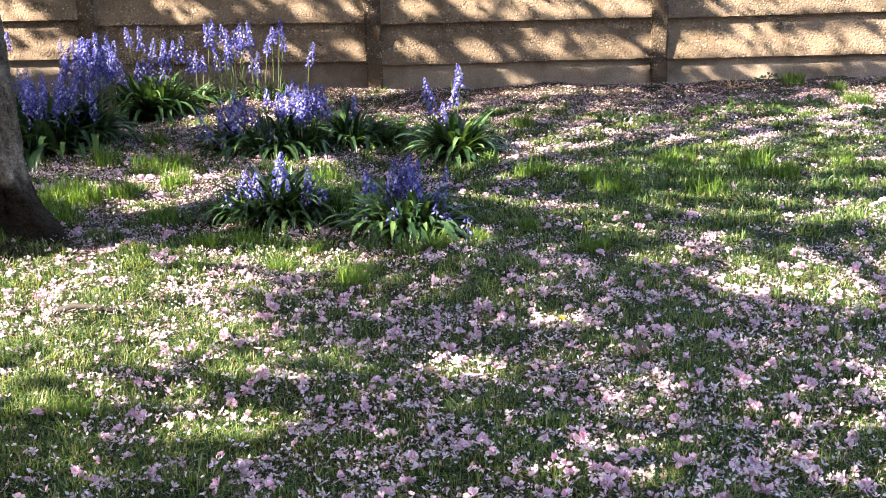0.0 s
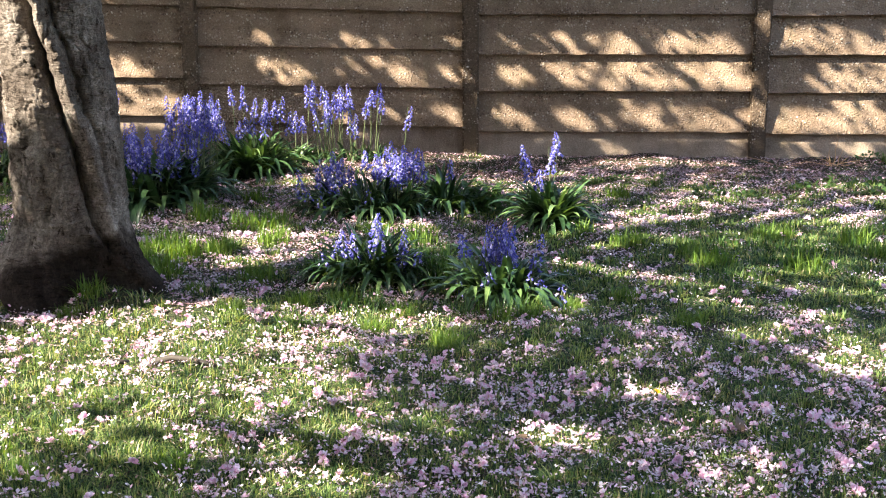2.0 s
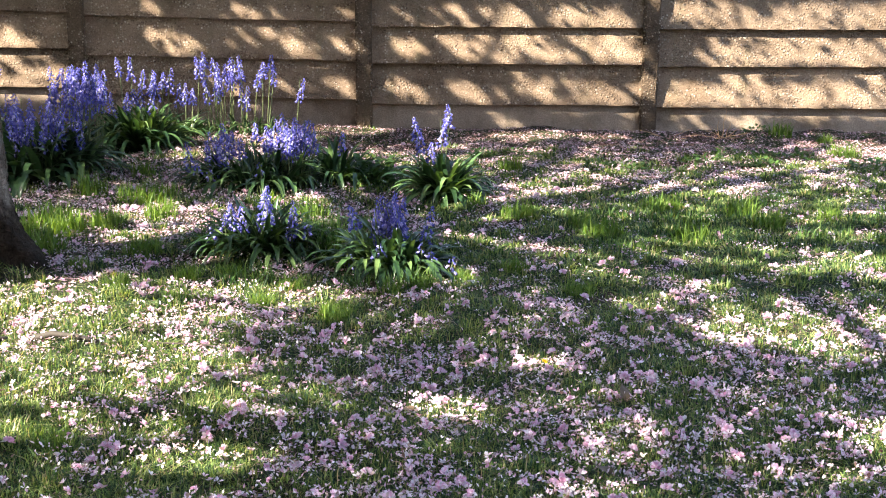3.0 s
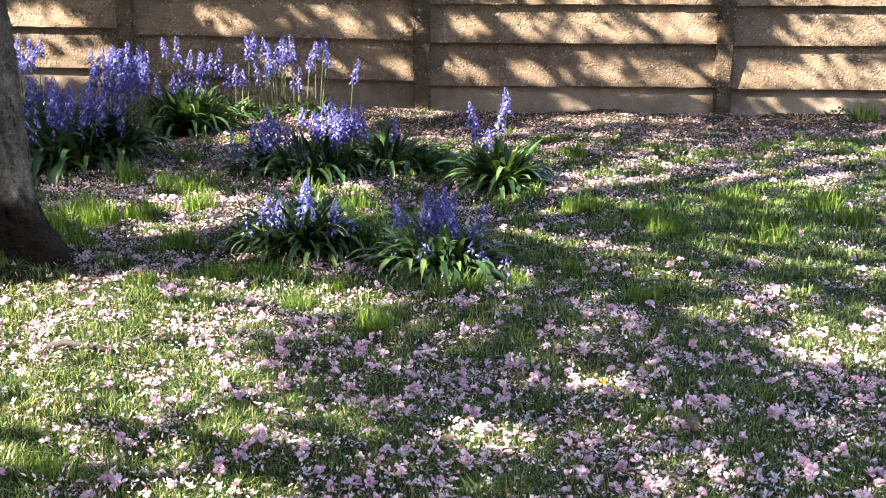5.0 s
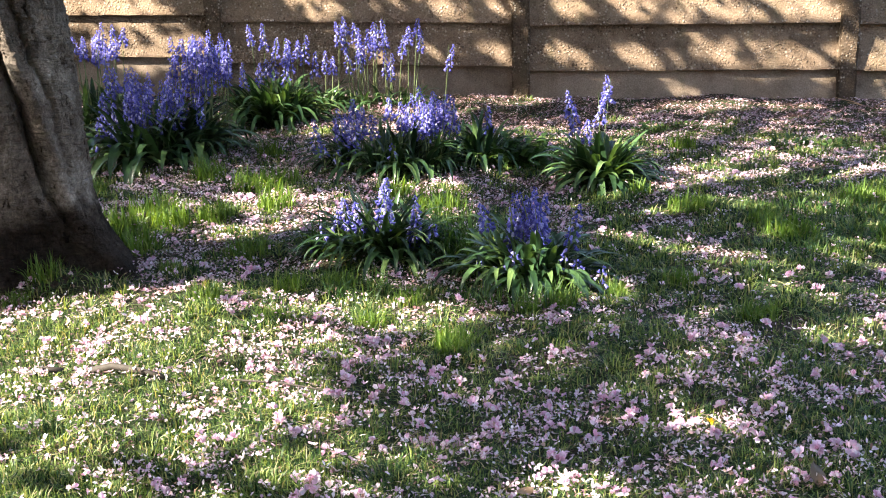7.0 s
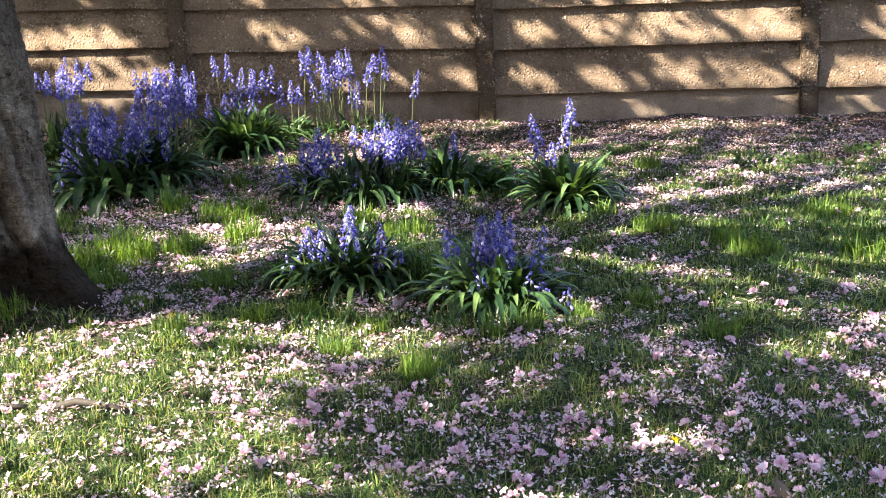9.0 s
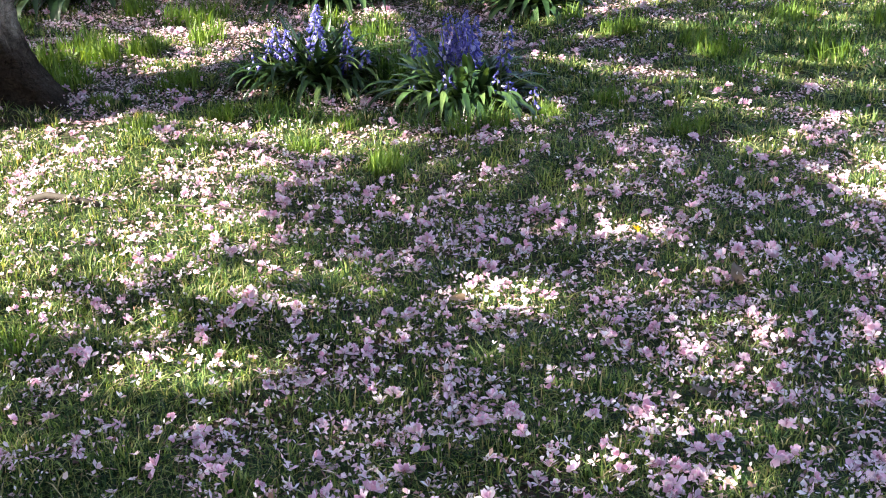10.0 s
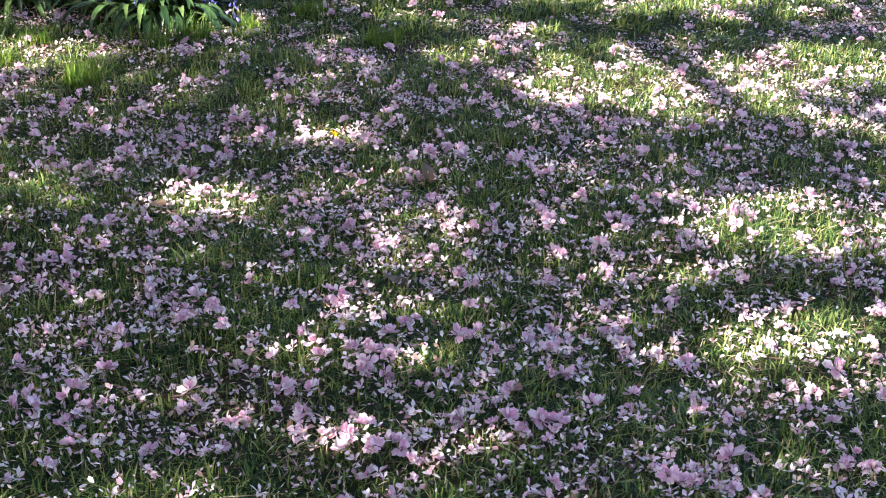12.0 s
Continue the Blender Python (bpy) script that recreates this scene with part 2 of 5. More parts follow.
SOIL = soil_material()
PANEL = concrete_material("panel_concrete", (0.245, 0.183, 0.142), 0.85)
BOARD = concrete_material("gravel_board_concrete", (0.27, 0.215, 0.18), 0.12)
POST = concrete_material("post_concrete", (0.13, 0.096, 0.072), 1.0)
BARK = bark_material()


# ---- ground: one sheet, fine near the camera, out to the horizon ----
def build_ground():
    def line(lo, hi, step, far):
        inner = np.arange(lo, hi + 1e-6, step)
        out = [d for d in (0.3, 1, 3, 8, 20, 60, 200, 700, far)]
        return np.concatenate([[lo - d for d in out[::-1]], inner, [hi + d for d in out]])

    xs, ys = line(-4.5, 4.5, 0.045, 2000), line(-8.5, 0.6, 0.045, 2000)
    gx, gy = np.meshgrid(xs, ys)
    gz = ground_z(gx, gy)
    inside = (np.abs(gx) < 4.9) & (gy > -8.9) & (gy < 0.95)
    gz = np.where(inside, gz + 0.004 * rough(gx, gy, 0.05, 3), -0.03)
    v = np.stack([gx, gy, gz], -1).reshape(-1, 3)
    i = np.arange(len(ys) - 1)[:, None] * len(xs) + np.arange(len(xs) - 1)[None]
    i = i.ravel()
    t = np.concatenate([np.stack([i, i + 1, i + 1 + len(xs)], -1), np.stack([i, i + 1 + len(xs), i + len(xs)], -1)])
    return tagged(new("ground", mesh_arrays("ground", v, t, SOIL)), "brown lawn soil with moss under thin grass", "ground", kind="structure")


build_ground()

# ---- concrete post-and-panel fence ----
BAY = 1.885
# the joints' heights in each bay: at its left end, at its right end
JOINTS = {
    -2: ((0.27, 0.52, 0.775, 1.03), (0.25, 0.51, 0.745, 0.99)),
    -1: ((0.215, 0.469, 0.727, 0.986), (0.187, 0.443, 0.696, 0.942)),
    0: ((0.157, 0.429, 0.668, 0.927), (0.162, 0.429, 0.670, 0.928)),
    1: ((0.152, 0.420, 0.663, 0.914), (0.148, 0.427, 0.672, 0.93)),
}


def panel_mesh(width, z_low, z_high, gen):
    """One cast plank: thicker towards its lower edge, with worn arrises. z_low and z_high: (left, right)."""
    nx = 26
    xs = np.linspace(-width / 2, width / 2, nx)
    rows = []
    prof = [(0.0, 0.03), (0.0, -0.02), (0.014, -0.0285), (0.04, -0.0275), (0.5, -0.007), (0.96, 0.011), (1.0, 0.019), (1.0, 0.03)]
    for f, depth in prof:
        row = []
        for k, x in enumerate(xs):
            s = k / (nx - 1)
            lo, hi = z_low[0] * (1 - s) + z_low[1] * s, z_high[0] * (1 - s) + z_high[1] * s
            wob = gen.normal(0, 0.0018) if f < 0.05 else 0
            row.append((x, depth + gen.normal(0, 0.0008), lo + f * (hi - lo) + wob))
        rows.append(row)
    verts = [p for row in rows for p in row]
    faces = []
    for r in range(len(prof) - 1):
        for k in range(nx - 1):
            a = r * nx + k
            faces.append((a, a + 1, a + nx + 1, a + nx))
    for k in range(nx - 1):
        a, c = (len(prof) - 1) * nx + k, k
        faces.append((a, a + 1, c + 1, c))
    faces.append([r * nx for r in range(len(prof))][::-1])
    faces.append([r * nx + nx - 1 for r in range(len(prof))])
    me = mesh_of("panel", verts, faces, PANEL, smooth=False)
    return me


def post_mesh(gen):
    bm = bmesh.new()
    bmesh.ops.create_cube(bm, size=1, matrix=Matrix.Translation((0, 0.03, 0.6)) @ Matrix.Diagonal((0.108, 0.15, 1.9, 1)))
    bmesh.ops.bevel(bm, geom=[e for e in bm.edges if abs((e.verts[0].co - e.verts[1].co).z) > 1], offset=0.012, segments=2, affect="EDGES")
    for k in range(24):
        z = -0.3 + k * 0.077
        bmesh.ops.bisect_plane(bm, geom=bm.verts[:] + bm.edges[:] + bm.faces[:], plane_co=(0, 0, z), plane_no=(0, 0, 1))
    for v in bm.verts:
        v.co.x += gen.normal(0, 0.0016)
        v.co.y += gen.normal(0, 0.0016)
    return bm_mesh("post", bm, POST)


def build_fence():
    gen = np.random.default_rng(3)
    fence = tagged(new("concrete_fence"), "weathered brown concrete post-and-panel fence behind the lawn", "fence")
    post = post_mesh(gen)
    for k in range(-3, 4):
        part("post", post, fence, "", pose(k * BAY, 0, 0, 0, 0, gen.normal(0, 0.2)))
    for k in range(-3, 3):
        left, right = JOINTS[max(-2, min(1, k))]
        if k == -3:
            left, right = [z + 0.05 for z in left], [z + 0.03 for z in right]
        tops = list(zip(left, right))
        levels = [(-0.1, -0.1)] + tops + [(a + 0.255, b + 0.255) for a, b in tops[-1:]] + [(a + 0.51, b + 0.51) for a, b in tops[-1:]]
        for low, high in zip(levels, levels[1:]):
            gap = 0.004
            me = panel_mesh(BAY - 0.1, (low[0] + gap, low[1] + gap), (high[0] + 0.01, high[1] + 0.01), gen)
            if low[0] < 0:
                me.materials[0] = BOARD
            part("panel", me, fence, "smooth pinkish grey concrete gravel board" if low[0] < 0 else "", pose((k + 0.5) * BAY, 0.012 + gen.normal(0, 0.002), 0))
    return fence


build_fence()


def build_unseen_walls():
    """Plain unseen walls added on three sides behind the camera to block low sky."""
    m, n, l, b = material("unseen_wall")
    pos = n.new("ShaderNodeNewGeometry").outputs["Position"]
    l.new(ramp(n, l, noise_tex(n, l, 1.5, 6, pos).outputs[0], [(0.3, (0.13, 0.085, 0.06)), (0.7, (0.24, 0.17, 0.12))]), b.inputs["Base Color"])
    b.inputs["Roughness"].default_value = 0.9
    for name, x, y, wx, wy, h in (("unseen_wall_west", -13.0, -6.0, 0.22, 16, 2.6), ("unseen_wall_east", 11.0, -6.0, 0.22, 16, 2.6), ("unseen_wall_south", -1.0, -14.1, 23.78, 0.22, 5.5)):
        bm = bmesh.new()
        bmesh.ops.create_cube(bm, size=1, matrix=Matrix.Translation((x, y, h / 2 - 0.1)) @ Matrix.Diagonal((wx, wy, h, 1)))
        bmesh.ops.bevel(bm, geom=bm.edges[:], offset=0.02, segments=1, affect="EDGES")
        tagged(new(name, bm_mesh(name, bm, m)), "unseen plain brown wall added to block low sky light", "wall", kind="structure")


build_unseen_walls()


# ---- cherry tree: a fused double trunk, limbs and a wide crown above the picture ----
TREE = Vector((-1.335, -3.75, 0.0))


def trunk_mesh():
    """Half-widths and middle by height; a deep fold runs down between the two fused stems, a second, ragged split beside it."""
    zs = np.concatenate([np.linspace(-0.08, 0.5, 110), np.linspace(0.505, 1.2, 135), np.linspace(1.21, 1.46, 16)])
    hz = [-0.08, 0.0, 0.06, 0.13, 0.2, 0.3, 0.42, 0.6, 0.85, 1.12, 1.75]
    left = [-0.235, -0.245, -0.265, -0.282, -0.258, -0.222, -0.205, -0.212, -0.222, -0.228, -0.26]
    right = [0.39, 0.375, 0.34, 0.287, 0.25, 0.218, 0.218, 0.215, 0.195, 0.168, 0.13]
    na = 300
    nz3 = noise.noise
    verts, faces = [], []

    def bell(d, w):
        return math.exp(-((d / w) ** 2))

    for z in zs:
        lo, hi = np.interp(z, hz, left), np.interp(z, hz, right)
        mid, half = (lo + hi) / 2, (hi - lo) / 2
        depth = max(0.19, half * 0.86)
        g = math.radians(-96 + 47 * (1.12 - z) / 0.75) + 0.05 * nz3(Vector((z * 6, 0, 3))) + 0.035 * nz3(Vector((z * 13, 0, 8))) + 0.03 * nz3(Vector((z * 31, 0, 3)))
        up = min(1, max(0, (z - 0.12) / 0.3))
        high = min(1, max(0, (z - 0.45) / 0.3))
        flare = max(0, 1 - (z + 0.05) / 0.3) ** 1.5
        foot = min(1, max(0, (0.3 - z) / 0.22))
        for k in range(na):
            a = 2 * np.pi * k / na  # 0 is to the right, -90 degrees towards the camera
            p = Vector((math.cos(a), math.sin(a), z * 4.5))
            da = (a - g + np.pi) % (2 * np.pi) - np.pi
            r = -up * (0.06 * bell(da, 0.055) + 0.03 * bell(da, 0.2)) + 0.03 * up * bell(da - 0.24, 0.12)
            split = 0.5 + 0.07 * nz3(Vector((z * 7, 5, 0))) + 0.05 * nz3(Vector((z * 24, 5, 0)))
            r -= (0.03 * high + 0.012) * up * bell(da - split, 0.05) * (0.65 + 0.35 * nz3(Vector((z * 9, 2, 2))))
            r += flare * (0.02 * math.cos(3 * a + 0.9) + 0.015 * math.cos(5 * a + 2.0))
            r += foot * 0.06 * bell((a + 2.2 + np.pi) % (2 * np.pi) - np.pi, 0.35)
            hollow = 1 - 0.68 * foot * bell((a + 0.95 + np.pi) % (2 * np.pi) - np.pi, 0.62)
            r += 0.01 * nz3(p * 1.2) + 0.005 * nz3(Vector((p.x * 5, p.y * 5, p.z * 1.2)))
            # plates that have come loose, their edges running lengthways
            w = nz3(p * 3)
            f1 = nz3(Vector((p.x * 8 + w, p.y * 8, p.z * 1.3 + w)))
            r += 0.003 * max(-1, min(1, f1 * 6)) * (0.3 + 0.6 * max(0, nz3(p * 1.1)))
            # long cracks
            f3 = abs(nz3(Vector((p.x * 4.5 + 3 + 0.5 * w, p.y * 4.5 + 0.5 * w, p.z * 0.55))))
            r -= 0.024 * max(0, 1 - f3 / 0.04) * max(0, min(1, 3 * nz3(Vector((p.x * 2, p.y * 2, p.z * 0.8 + 4))) + 0.4))
            # thin peeling strips across
            f2 = nz3(Vector((p.x * 6 + 9, p.y * 6, p.z * 11 + w)))
            r += 0.0026 * max(-1, min(1, f2 * 6))
            r += 0.0035 * nz3(Vector((p.x * 26, p.y * 26, p.z * 3.2))) + 0.002 * nz3(Vector((p.x * 22, p.y * 22, p.z * 9))) + 0.0018 * nz3(p * 34)
            verts.append((mid + (half + r) * math.cos(a), (depth + r) * hollow * math.sin(a), z))
    nz = len(zs)
    for j in range(nz - 1):
        for k in range(na):
            a, b2 = j * na + k, j * na + (k + 1) % na
            faces.append((a, b2, b2 + na, a + na))
    faces.append([(nz - 1) * na + k for k in range(na)])
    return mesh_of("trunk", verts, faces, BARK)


def limb_mesh(points, radii, name="limb"):
    """A tapering, knobbly branch along points."""
    verts, faces, na = [], [], 10
    pts = [Vector(p) for p in points]
    for j, (p, r) in enumerate(zip(pts, radii)):
        d = (pts[min(j + 1, len(pts) - 1)] - pts[max(j - 1, 0)]).normalized()
        u = d.orthogonal().normalized()
        w = d.cross(u)
        for k in range(na):
            a = 2 * math.pi * k / na
            verts.append(p + (u * math.cos(a) + w * math.sin(a)) * r * (1 + 0.12 * noise.noise(p * 6 + u * k)))
    for j in range(len(pts) - 1):
        for k in range(na):
            a, b2 = j * na + k, j * na + (k + 1) % na
            faces.append((a, b2, b2 + na, a + na))
    faces.append(list(range((len(pts) - 1) * na, len(pts) * na)))
    return mesh_of(name, verts, faces, BARK)


# sunny gaps of the crown, by where they fall: on the lawn x, y, half-width, half-depth
SUNNY_BACK = [
    (-0.8, -1.2, 0.22, 0.16), (0.13, -1.85, 0.18, 0.08), (-1.6, -0.62, 0.2, 0.1), (0.95, -2.06, 0.14, 0.08), (-0.75, -0.5, 0.45, 0.18), (-0.3, -0.13, 0.45, 0.12), (0.7, -2.22, 0.32, 0.22), (-0.05, -1.95, 0.14, 0.08), (0.66, -2.77, 0.22, 0.12), (0.78, -2.1, 0.24, 0.18), (0.62, -2.28, 0.24, 0.14), (-1.08, -0.28, 0.2, 0.12), (-0.3, -1.75, 0.15, 0.08),
    (-0.76, -2.73, 0.12, 0.19), (-0.02, -2.33, 0.2, 0.14), (1.82, -2.08, 0.28, 0.1), (3.05, -0.86, 0.31, 0.44), (2.41, -1.29, 0.35, 0.21), (1.25, -0.3, 0.4, 0.1),
    (2.26, -2.96, 0.22, 0.08),
]
SUNNY_FRONT = [
    (0.44, -3.76, 0.17, 0.09), (0.25, -3.72, 0.06, 0.04), (-0.94, -4.29, 0.38, 0.38), (-0.32, -4.79, 0.19, 0.16), (-1.04, -4.76, 0.27, 0.25), (-0.1, -4.05, 0.32, 0.1),
    (0.54, -5.17, 0.08, 0.09), (-0.02, -5.53, 0.13, 0.06), (0.86, -4.81, 0.1, 0.06), (1.83, -4.1, 0.12, 0.12), (1.55, -4.41, 0.2, 0.08), (1.91, -4.46, 0.2, 0.12),
    (2.24, -3.56, 0.18, 0.15), (1.16, -4.16, 0.13, 0.05), (1.66, -4.45, 0.24, 0.2), (1.91, -4.63, 0.17, 0.11), (2.37, -4.28, 0.16, 0.14), (1.53, -5.61, 0.06, 0.03),
    (1.84, -5.42, 0.2, 0.13), (1.6, -5.88, 0.13, 0.05), (0.82, -6.13, 0.05, 0.03), (1.04, -6.18, 0.04, 0.02),
]
# where the crown is thin and lets half of the sun through in flecks
THIN_LAWN = [(-0.7, -5.1, 0.5, 0.42, -0.35), (-0.15, -5.1, 0.42, 0.28, -0.05), (1.3, -3.6, 0.9, 0.5, 0.35), (2.0, -2.6, 1.3, 1.4, 0.1), (-0.5, -4.25, 0.7, 0.4, 0.05), (1.0, -1.6, 0.9, 0.9, 0.0), (0.15, -2.85, 0.6, 0.2, -0.1), (0.75, -3.3, 0.35, 0.4, -0.1), (-0.8, -0.95, 0.35, 0.3, -0.6), (0.38, -2.82, 0.4, 0.28, -0.5), (0.3, -1.25, 0.45, 0.4, -0.2), (-0.9, -5.0, 0.5, 0.3, 0.0), (2.3, -4.5, 0.6, 0.4, 0.05), (-0.75, -4.5, 0.62, 0.55, -0.8), (0.9, -2.9, 0.6, 0.7, 0.1), (-0.8, -2.95, 0.5, 0.5, -0.05)]
# on the fence: x, z, half-width, half-height, slant, least (over -1: only flecks)
FENCE_BY_TREE = [
    (-3.2, 0.63, 0.16, 0.1, -0.5, -9), (-3.42, 0.545, 0.16, 0.03, 0, -9), (-3.22, 0.81, 0.09, 0.022, 0, -9), (-2.45, 0.585, 0.25, 0.095, 0.8, -9), (-2.68, 0.56, 0.22, 0.1, 0, -9),
    (-2.3, 0.31, 0.4, 0.11, 0.8, -9), (-1.37, 0.78, 0.09, 0.06, 1.2, -0.3), (-0.58, 0.77, 0.5, 0.05, 1.2, 0.55), (-1.23, 0.565, 0.15, 0.095, 1.2, -0.5), (-0.45, 0.56, 0.42, 0.09, 1.2, 0.2),
    (-0.3, 0.27, 0.26, 0.085, 1.2, 0.35), (-0.92, 0.28, 0.06, 0.09, 1.2, 0.1),
]
FENCE_MIDDLE = [
    (0.34, 0.76, 0.18, 0.07, 1.2, 0.1), (0.82, 0.76, 0.47, 0.08, 1.2, 0.1), (1.54, 0.76, 0.27, 0.08, 1.2, -0.3), (0.36, 0.54, 0.15, 0.09, 1.2, -0.1), (0.63, 0.55, 0.1, 0.11, 0.8, -9),
    (0.85, 0.55, 0.1, 0.11, 0.8, -9), (1.14, 0.55, 0.16, 0.11, 1.2, -0.45), (1.6, 0.54, 0.26, 0.11, 1.2, -0.45), (0.3, 0.26, 0.2, 0.09, 1.2, -0.1), (0.72, 0.26, 0.12, 0.09, 1.2, 0.0), (1.35, 0.26, 0.5, 0.1, 1.2, -0.6), (1.2, 0.05, 0.55, 0.05, 1.2, 0.7),
]
FENCE_END = [
    (2.29, 0.77, 0.34, 0.112, 1.2, -0.9), (2.65, 0.54, 0.56, 0.122, 0.8, -9), (3.27, 0.53, 0.50, 0.112, 0.8, -9), (2.2, 0.25, 0.36, 0.102, 1.2, -0.9), (3.0, 0.24, 0.78, 0.112, 0.8, -9), (2.4, 0.05, 0.35, 0.07, 1.2, 0.6), (3.25, 0.76, 0.57, 0.112, 0.8, -9),
]


def lands(p):
    """Where the sun's rays through the points p come down: x, y, z on the lawn or on the fence's face."""
    w = np.array(SUN_WAY)
    s = np.minimum(-p[:, 2] / w[2], np.where(p[:, 1] < 0, (-0.01 - p[:, 1]) / w[1], 0))
    return p + s[:, None] * w


def in_gap(p):
    q = lands(p)
    hit = np.zeros(len(p), bool)
    fence = q[:, 1] > -0.02
    wob = 1 + 0.35 * rough(q[:, 0], q[:, 1] + q[:, 2], 0.07, 4) + 0.35 * rough(q[:, 0] * 0.5, q[:, 1] + q[:, 2], 0.12, 6)
    for x, y, rx, ry in SUNNY_BACK + SUNNY_FRONT:
        pad = 0.035 if rx > 0.11 else 0.008
        hit |= ~fence & (((q[:, 0] - x) / (rx + pad)) ** 2 + ((q[:, 1] - y) / (ry + pad)) ** 2 < 1.15 * wob)
    for x, y, rx, ry, least in THIN_LAWN:
        inside = ~fence & (((q[:, 0] - x) / rx) ** 2 + ((q[:, 1] - y) / ry) ** 2 < wob)
        hit |= inside & (rough(q[:, 0] * 0.6, q[:, 1], 0.085, 5) > least - 0.03)
    fleck = rough(q[:, 0] + 1.25 * q[:, 2], q[:, 2] * 0.12, 0.1, 5)
    sift = np.random.default_rng(83).uniform(0, 1, len(p))  # single leaves left in the gaps towards the fence
    for x, z, rx, rz, slant, least in FENCE_BY_TREE + FENCE_MIDDLE + FENCE_END:
        dz = q[:, 2] - z
        dx = q[:, 0] - x + slant * dz
        hit |= fence & (np.abs(dx / (rx + 0.05)) ** 3 + np.abs(dz / (rz + 0.03)) ** 3 < 0.9 * wob) & (fleck > least - 0.42) & (sift > 0.03)
    # a gap that lets the sun reach the trunk's upper left side, while its foot stays in the shade
    across, along, z = past_trunk(p)
    hit |= (np.abs(across) < 0.32) & (z > 0.42 + 2.2 * np.clip(-0.07 - across, 0, 0.12) + 0.06 * rough(across, z, 0.1, 3)) & (z < 1.6)
    left_root = (across > -0.12) & (across < 0.2) & (z > 0.13) & (z < 0.4) & (rough(across * 2, z, 0.07, 1) > -0.2)
    hit |= left_root
    hit &= left_root | ~by_foot(p)
    return hit


def past_trunk(p):
    """How the sun's ray through each point passes the trunk: to its side, how far before it, and at what height."""
    w = np.array(SUN_WAY)
    flat = np.hypot(w[0], w[1])
    dx, dy = TREE.x - p[:, 0], TREE.y - p[:, 1]
    along = (dx * w[0] + dy * w[1]) / flat
    return (dx * w[1] - dy * w[0]) / flat, along, p[:, 2] + w[2] / flat * along


def by_foot(p):
    across, along, z = past_trunk(p)
    return (across > -0.36) & (across < 0.3) & (z > -0.1) & (z < 0.42 + 1.5 * np.clip(-0.05 - across, 0, 0.15)) & (along > 0)


def crown_mesh(lo, hi, count, gen):
    """Leaves and blossom clusters in clumps, with the crown's gaps left open. lo, hi: the box that the crown fills."""
    lo, hi = np.array(lo), np.array(hi)
    mid, half = (lo + hi) / 2, (hi - lo) / 2
    seeds = gen.uniform(lo, hi, (count, 3))
    out = (((seeds - mid) / half)[:, :2] ** 2).sum(1)
    seeds = seeds[out < 1.0 + 0.15 * gen.normal(size=count)]
    p = np.repeat(seeds, 16, 0) + gen.normal(0, 0.09, (len(seeds) * 16, 3))
    behind = p[lands(p)[:, 1] > -0.02]  # extra unseen leaves, added to block stray sun on the fence
    foot = p[by_foot(p)]  # and more added to keep the sun off the trunk's foot
    p = np.concatenate([p] + [q + gen.normal(0, 0.08, q.shape) for q in (behind, behind, foot, foot, foot)])
    q = lands(p)
    apart = (q[:, 0] < -4.3) | (q[:, 0] > 4.6) | (q[:, 1] < -7.4)  # thinner towards its rim
    p = p[~in_gap(p) & (p[:, 2] > 2.3) & ~(apart & (gen.uniform(0, 1, len(p)) < 0.55))]
    tv = [(0, -0.5, 0), (0.3, -0.1, 0.06), (0, 0.5, -0.02), (-0.3, -0.1, 0.06)]
    tf = [(0, 1, 2), (0, 2, 3)]
    v, f = strewn(tv, tf, p, turns(len(p), 0.55, gen), gen.uniform(0.055, 0.1, len(p)))
    return v, f


def build_tree():
    gen = np.random.default_rng(11)
    tree = tagged(new("cherry_tree"), "old cherry tree with fused grey-brown double trunk and dark foot", "tree")
    tree.matrix_basis = Matrix.Translation(TREE)
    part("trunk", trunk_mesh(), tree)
    ends = [(-2.2, -5.6, 3.7), (-5.6, 0.4, 3.6), (-3.2, -4.6, 3.7), (-1.0, -4.2, 3.6), (1.4, -2.2, 3.5), (1.6, 1.2, 3.7), (-2.2, 2.2, 3.8), (0.6, -3.6, 3.9), (-0.6, 1.0, 4.2), (-4.5, 1.2, 3.6)]
    for n, e in enumerate(ends):
        start = Vector((-0.12 if e[0] < -1 else 0.0, 0.0, 1.36))
        end = Vector(e)
        pts, rad = [], []
        for k in range(15):
            s = k / 14
            q = start.lerp(end, s)
            q.z = start.z + (end.z - start.z) * (1 - (1 - s) ** 2.2)
            q += Vector((0.14 * noise.noise(Vector((s * 4, n, 0))), 0.14 * noise.noise(Vector((s * 4, n, 9))), 0.05 * noise.noise(Vector((s * 5, n, 5))))) * min(1, s * 3)
            pts.append(q)
            rad.append(0.065 * (1 - s) ** 0.8 + 0.01)
        limb = part("limb", limb_mesh(pts, rad), tree)
        for j in range(5):
            o = pts[5 + 2 * j]
            h = gen.uniform(0, 6.28)
            tip = o + Vector((math.cos(h), math.sin(h), 0.35)) * gen.uniform(0.6, 1.2)
            part("branch", limb_mesh([o.lerp(tip, s / 6) + Vector((0, 0, 0.1 * math.sin(s))) for s in range(7)], [0.022 * (1 - s / 7.5) for s in range(7)], "branch"), limb)
    v, f = crown_mesh((-9.3, -10.5, 2.5), (2.8, 0.9, 4.1), 15500, gen)
    part("crown", mesh_arrays("crown", v - np.array(TREE), f, CANOPY, False), tree, "spreading crown of pink blossom and bronze-green young leaves")
    return tree


build_tree()


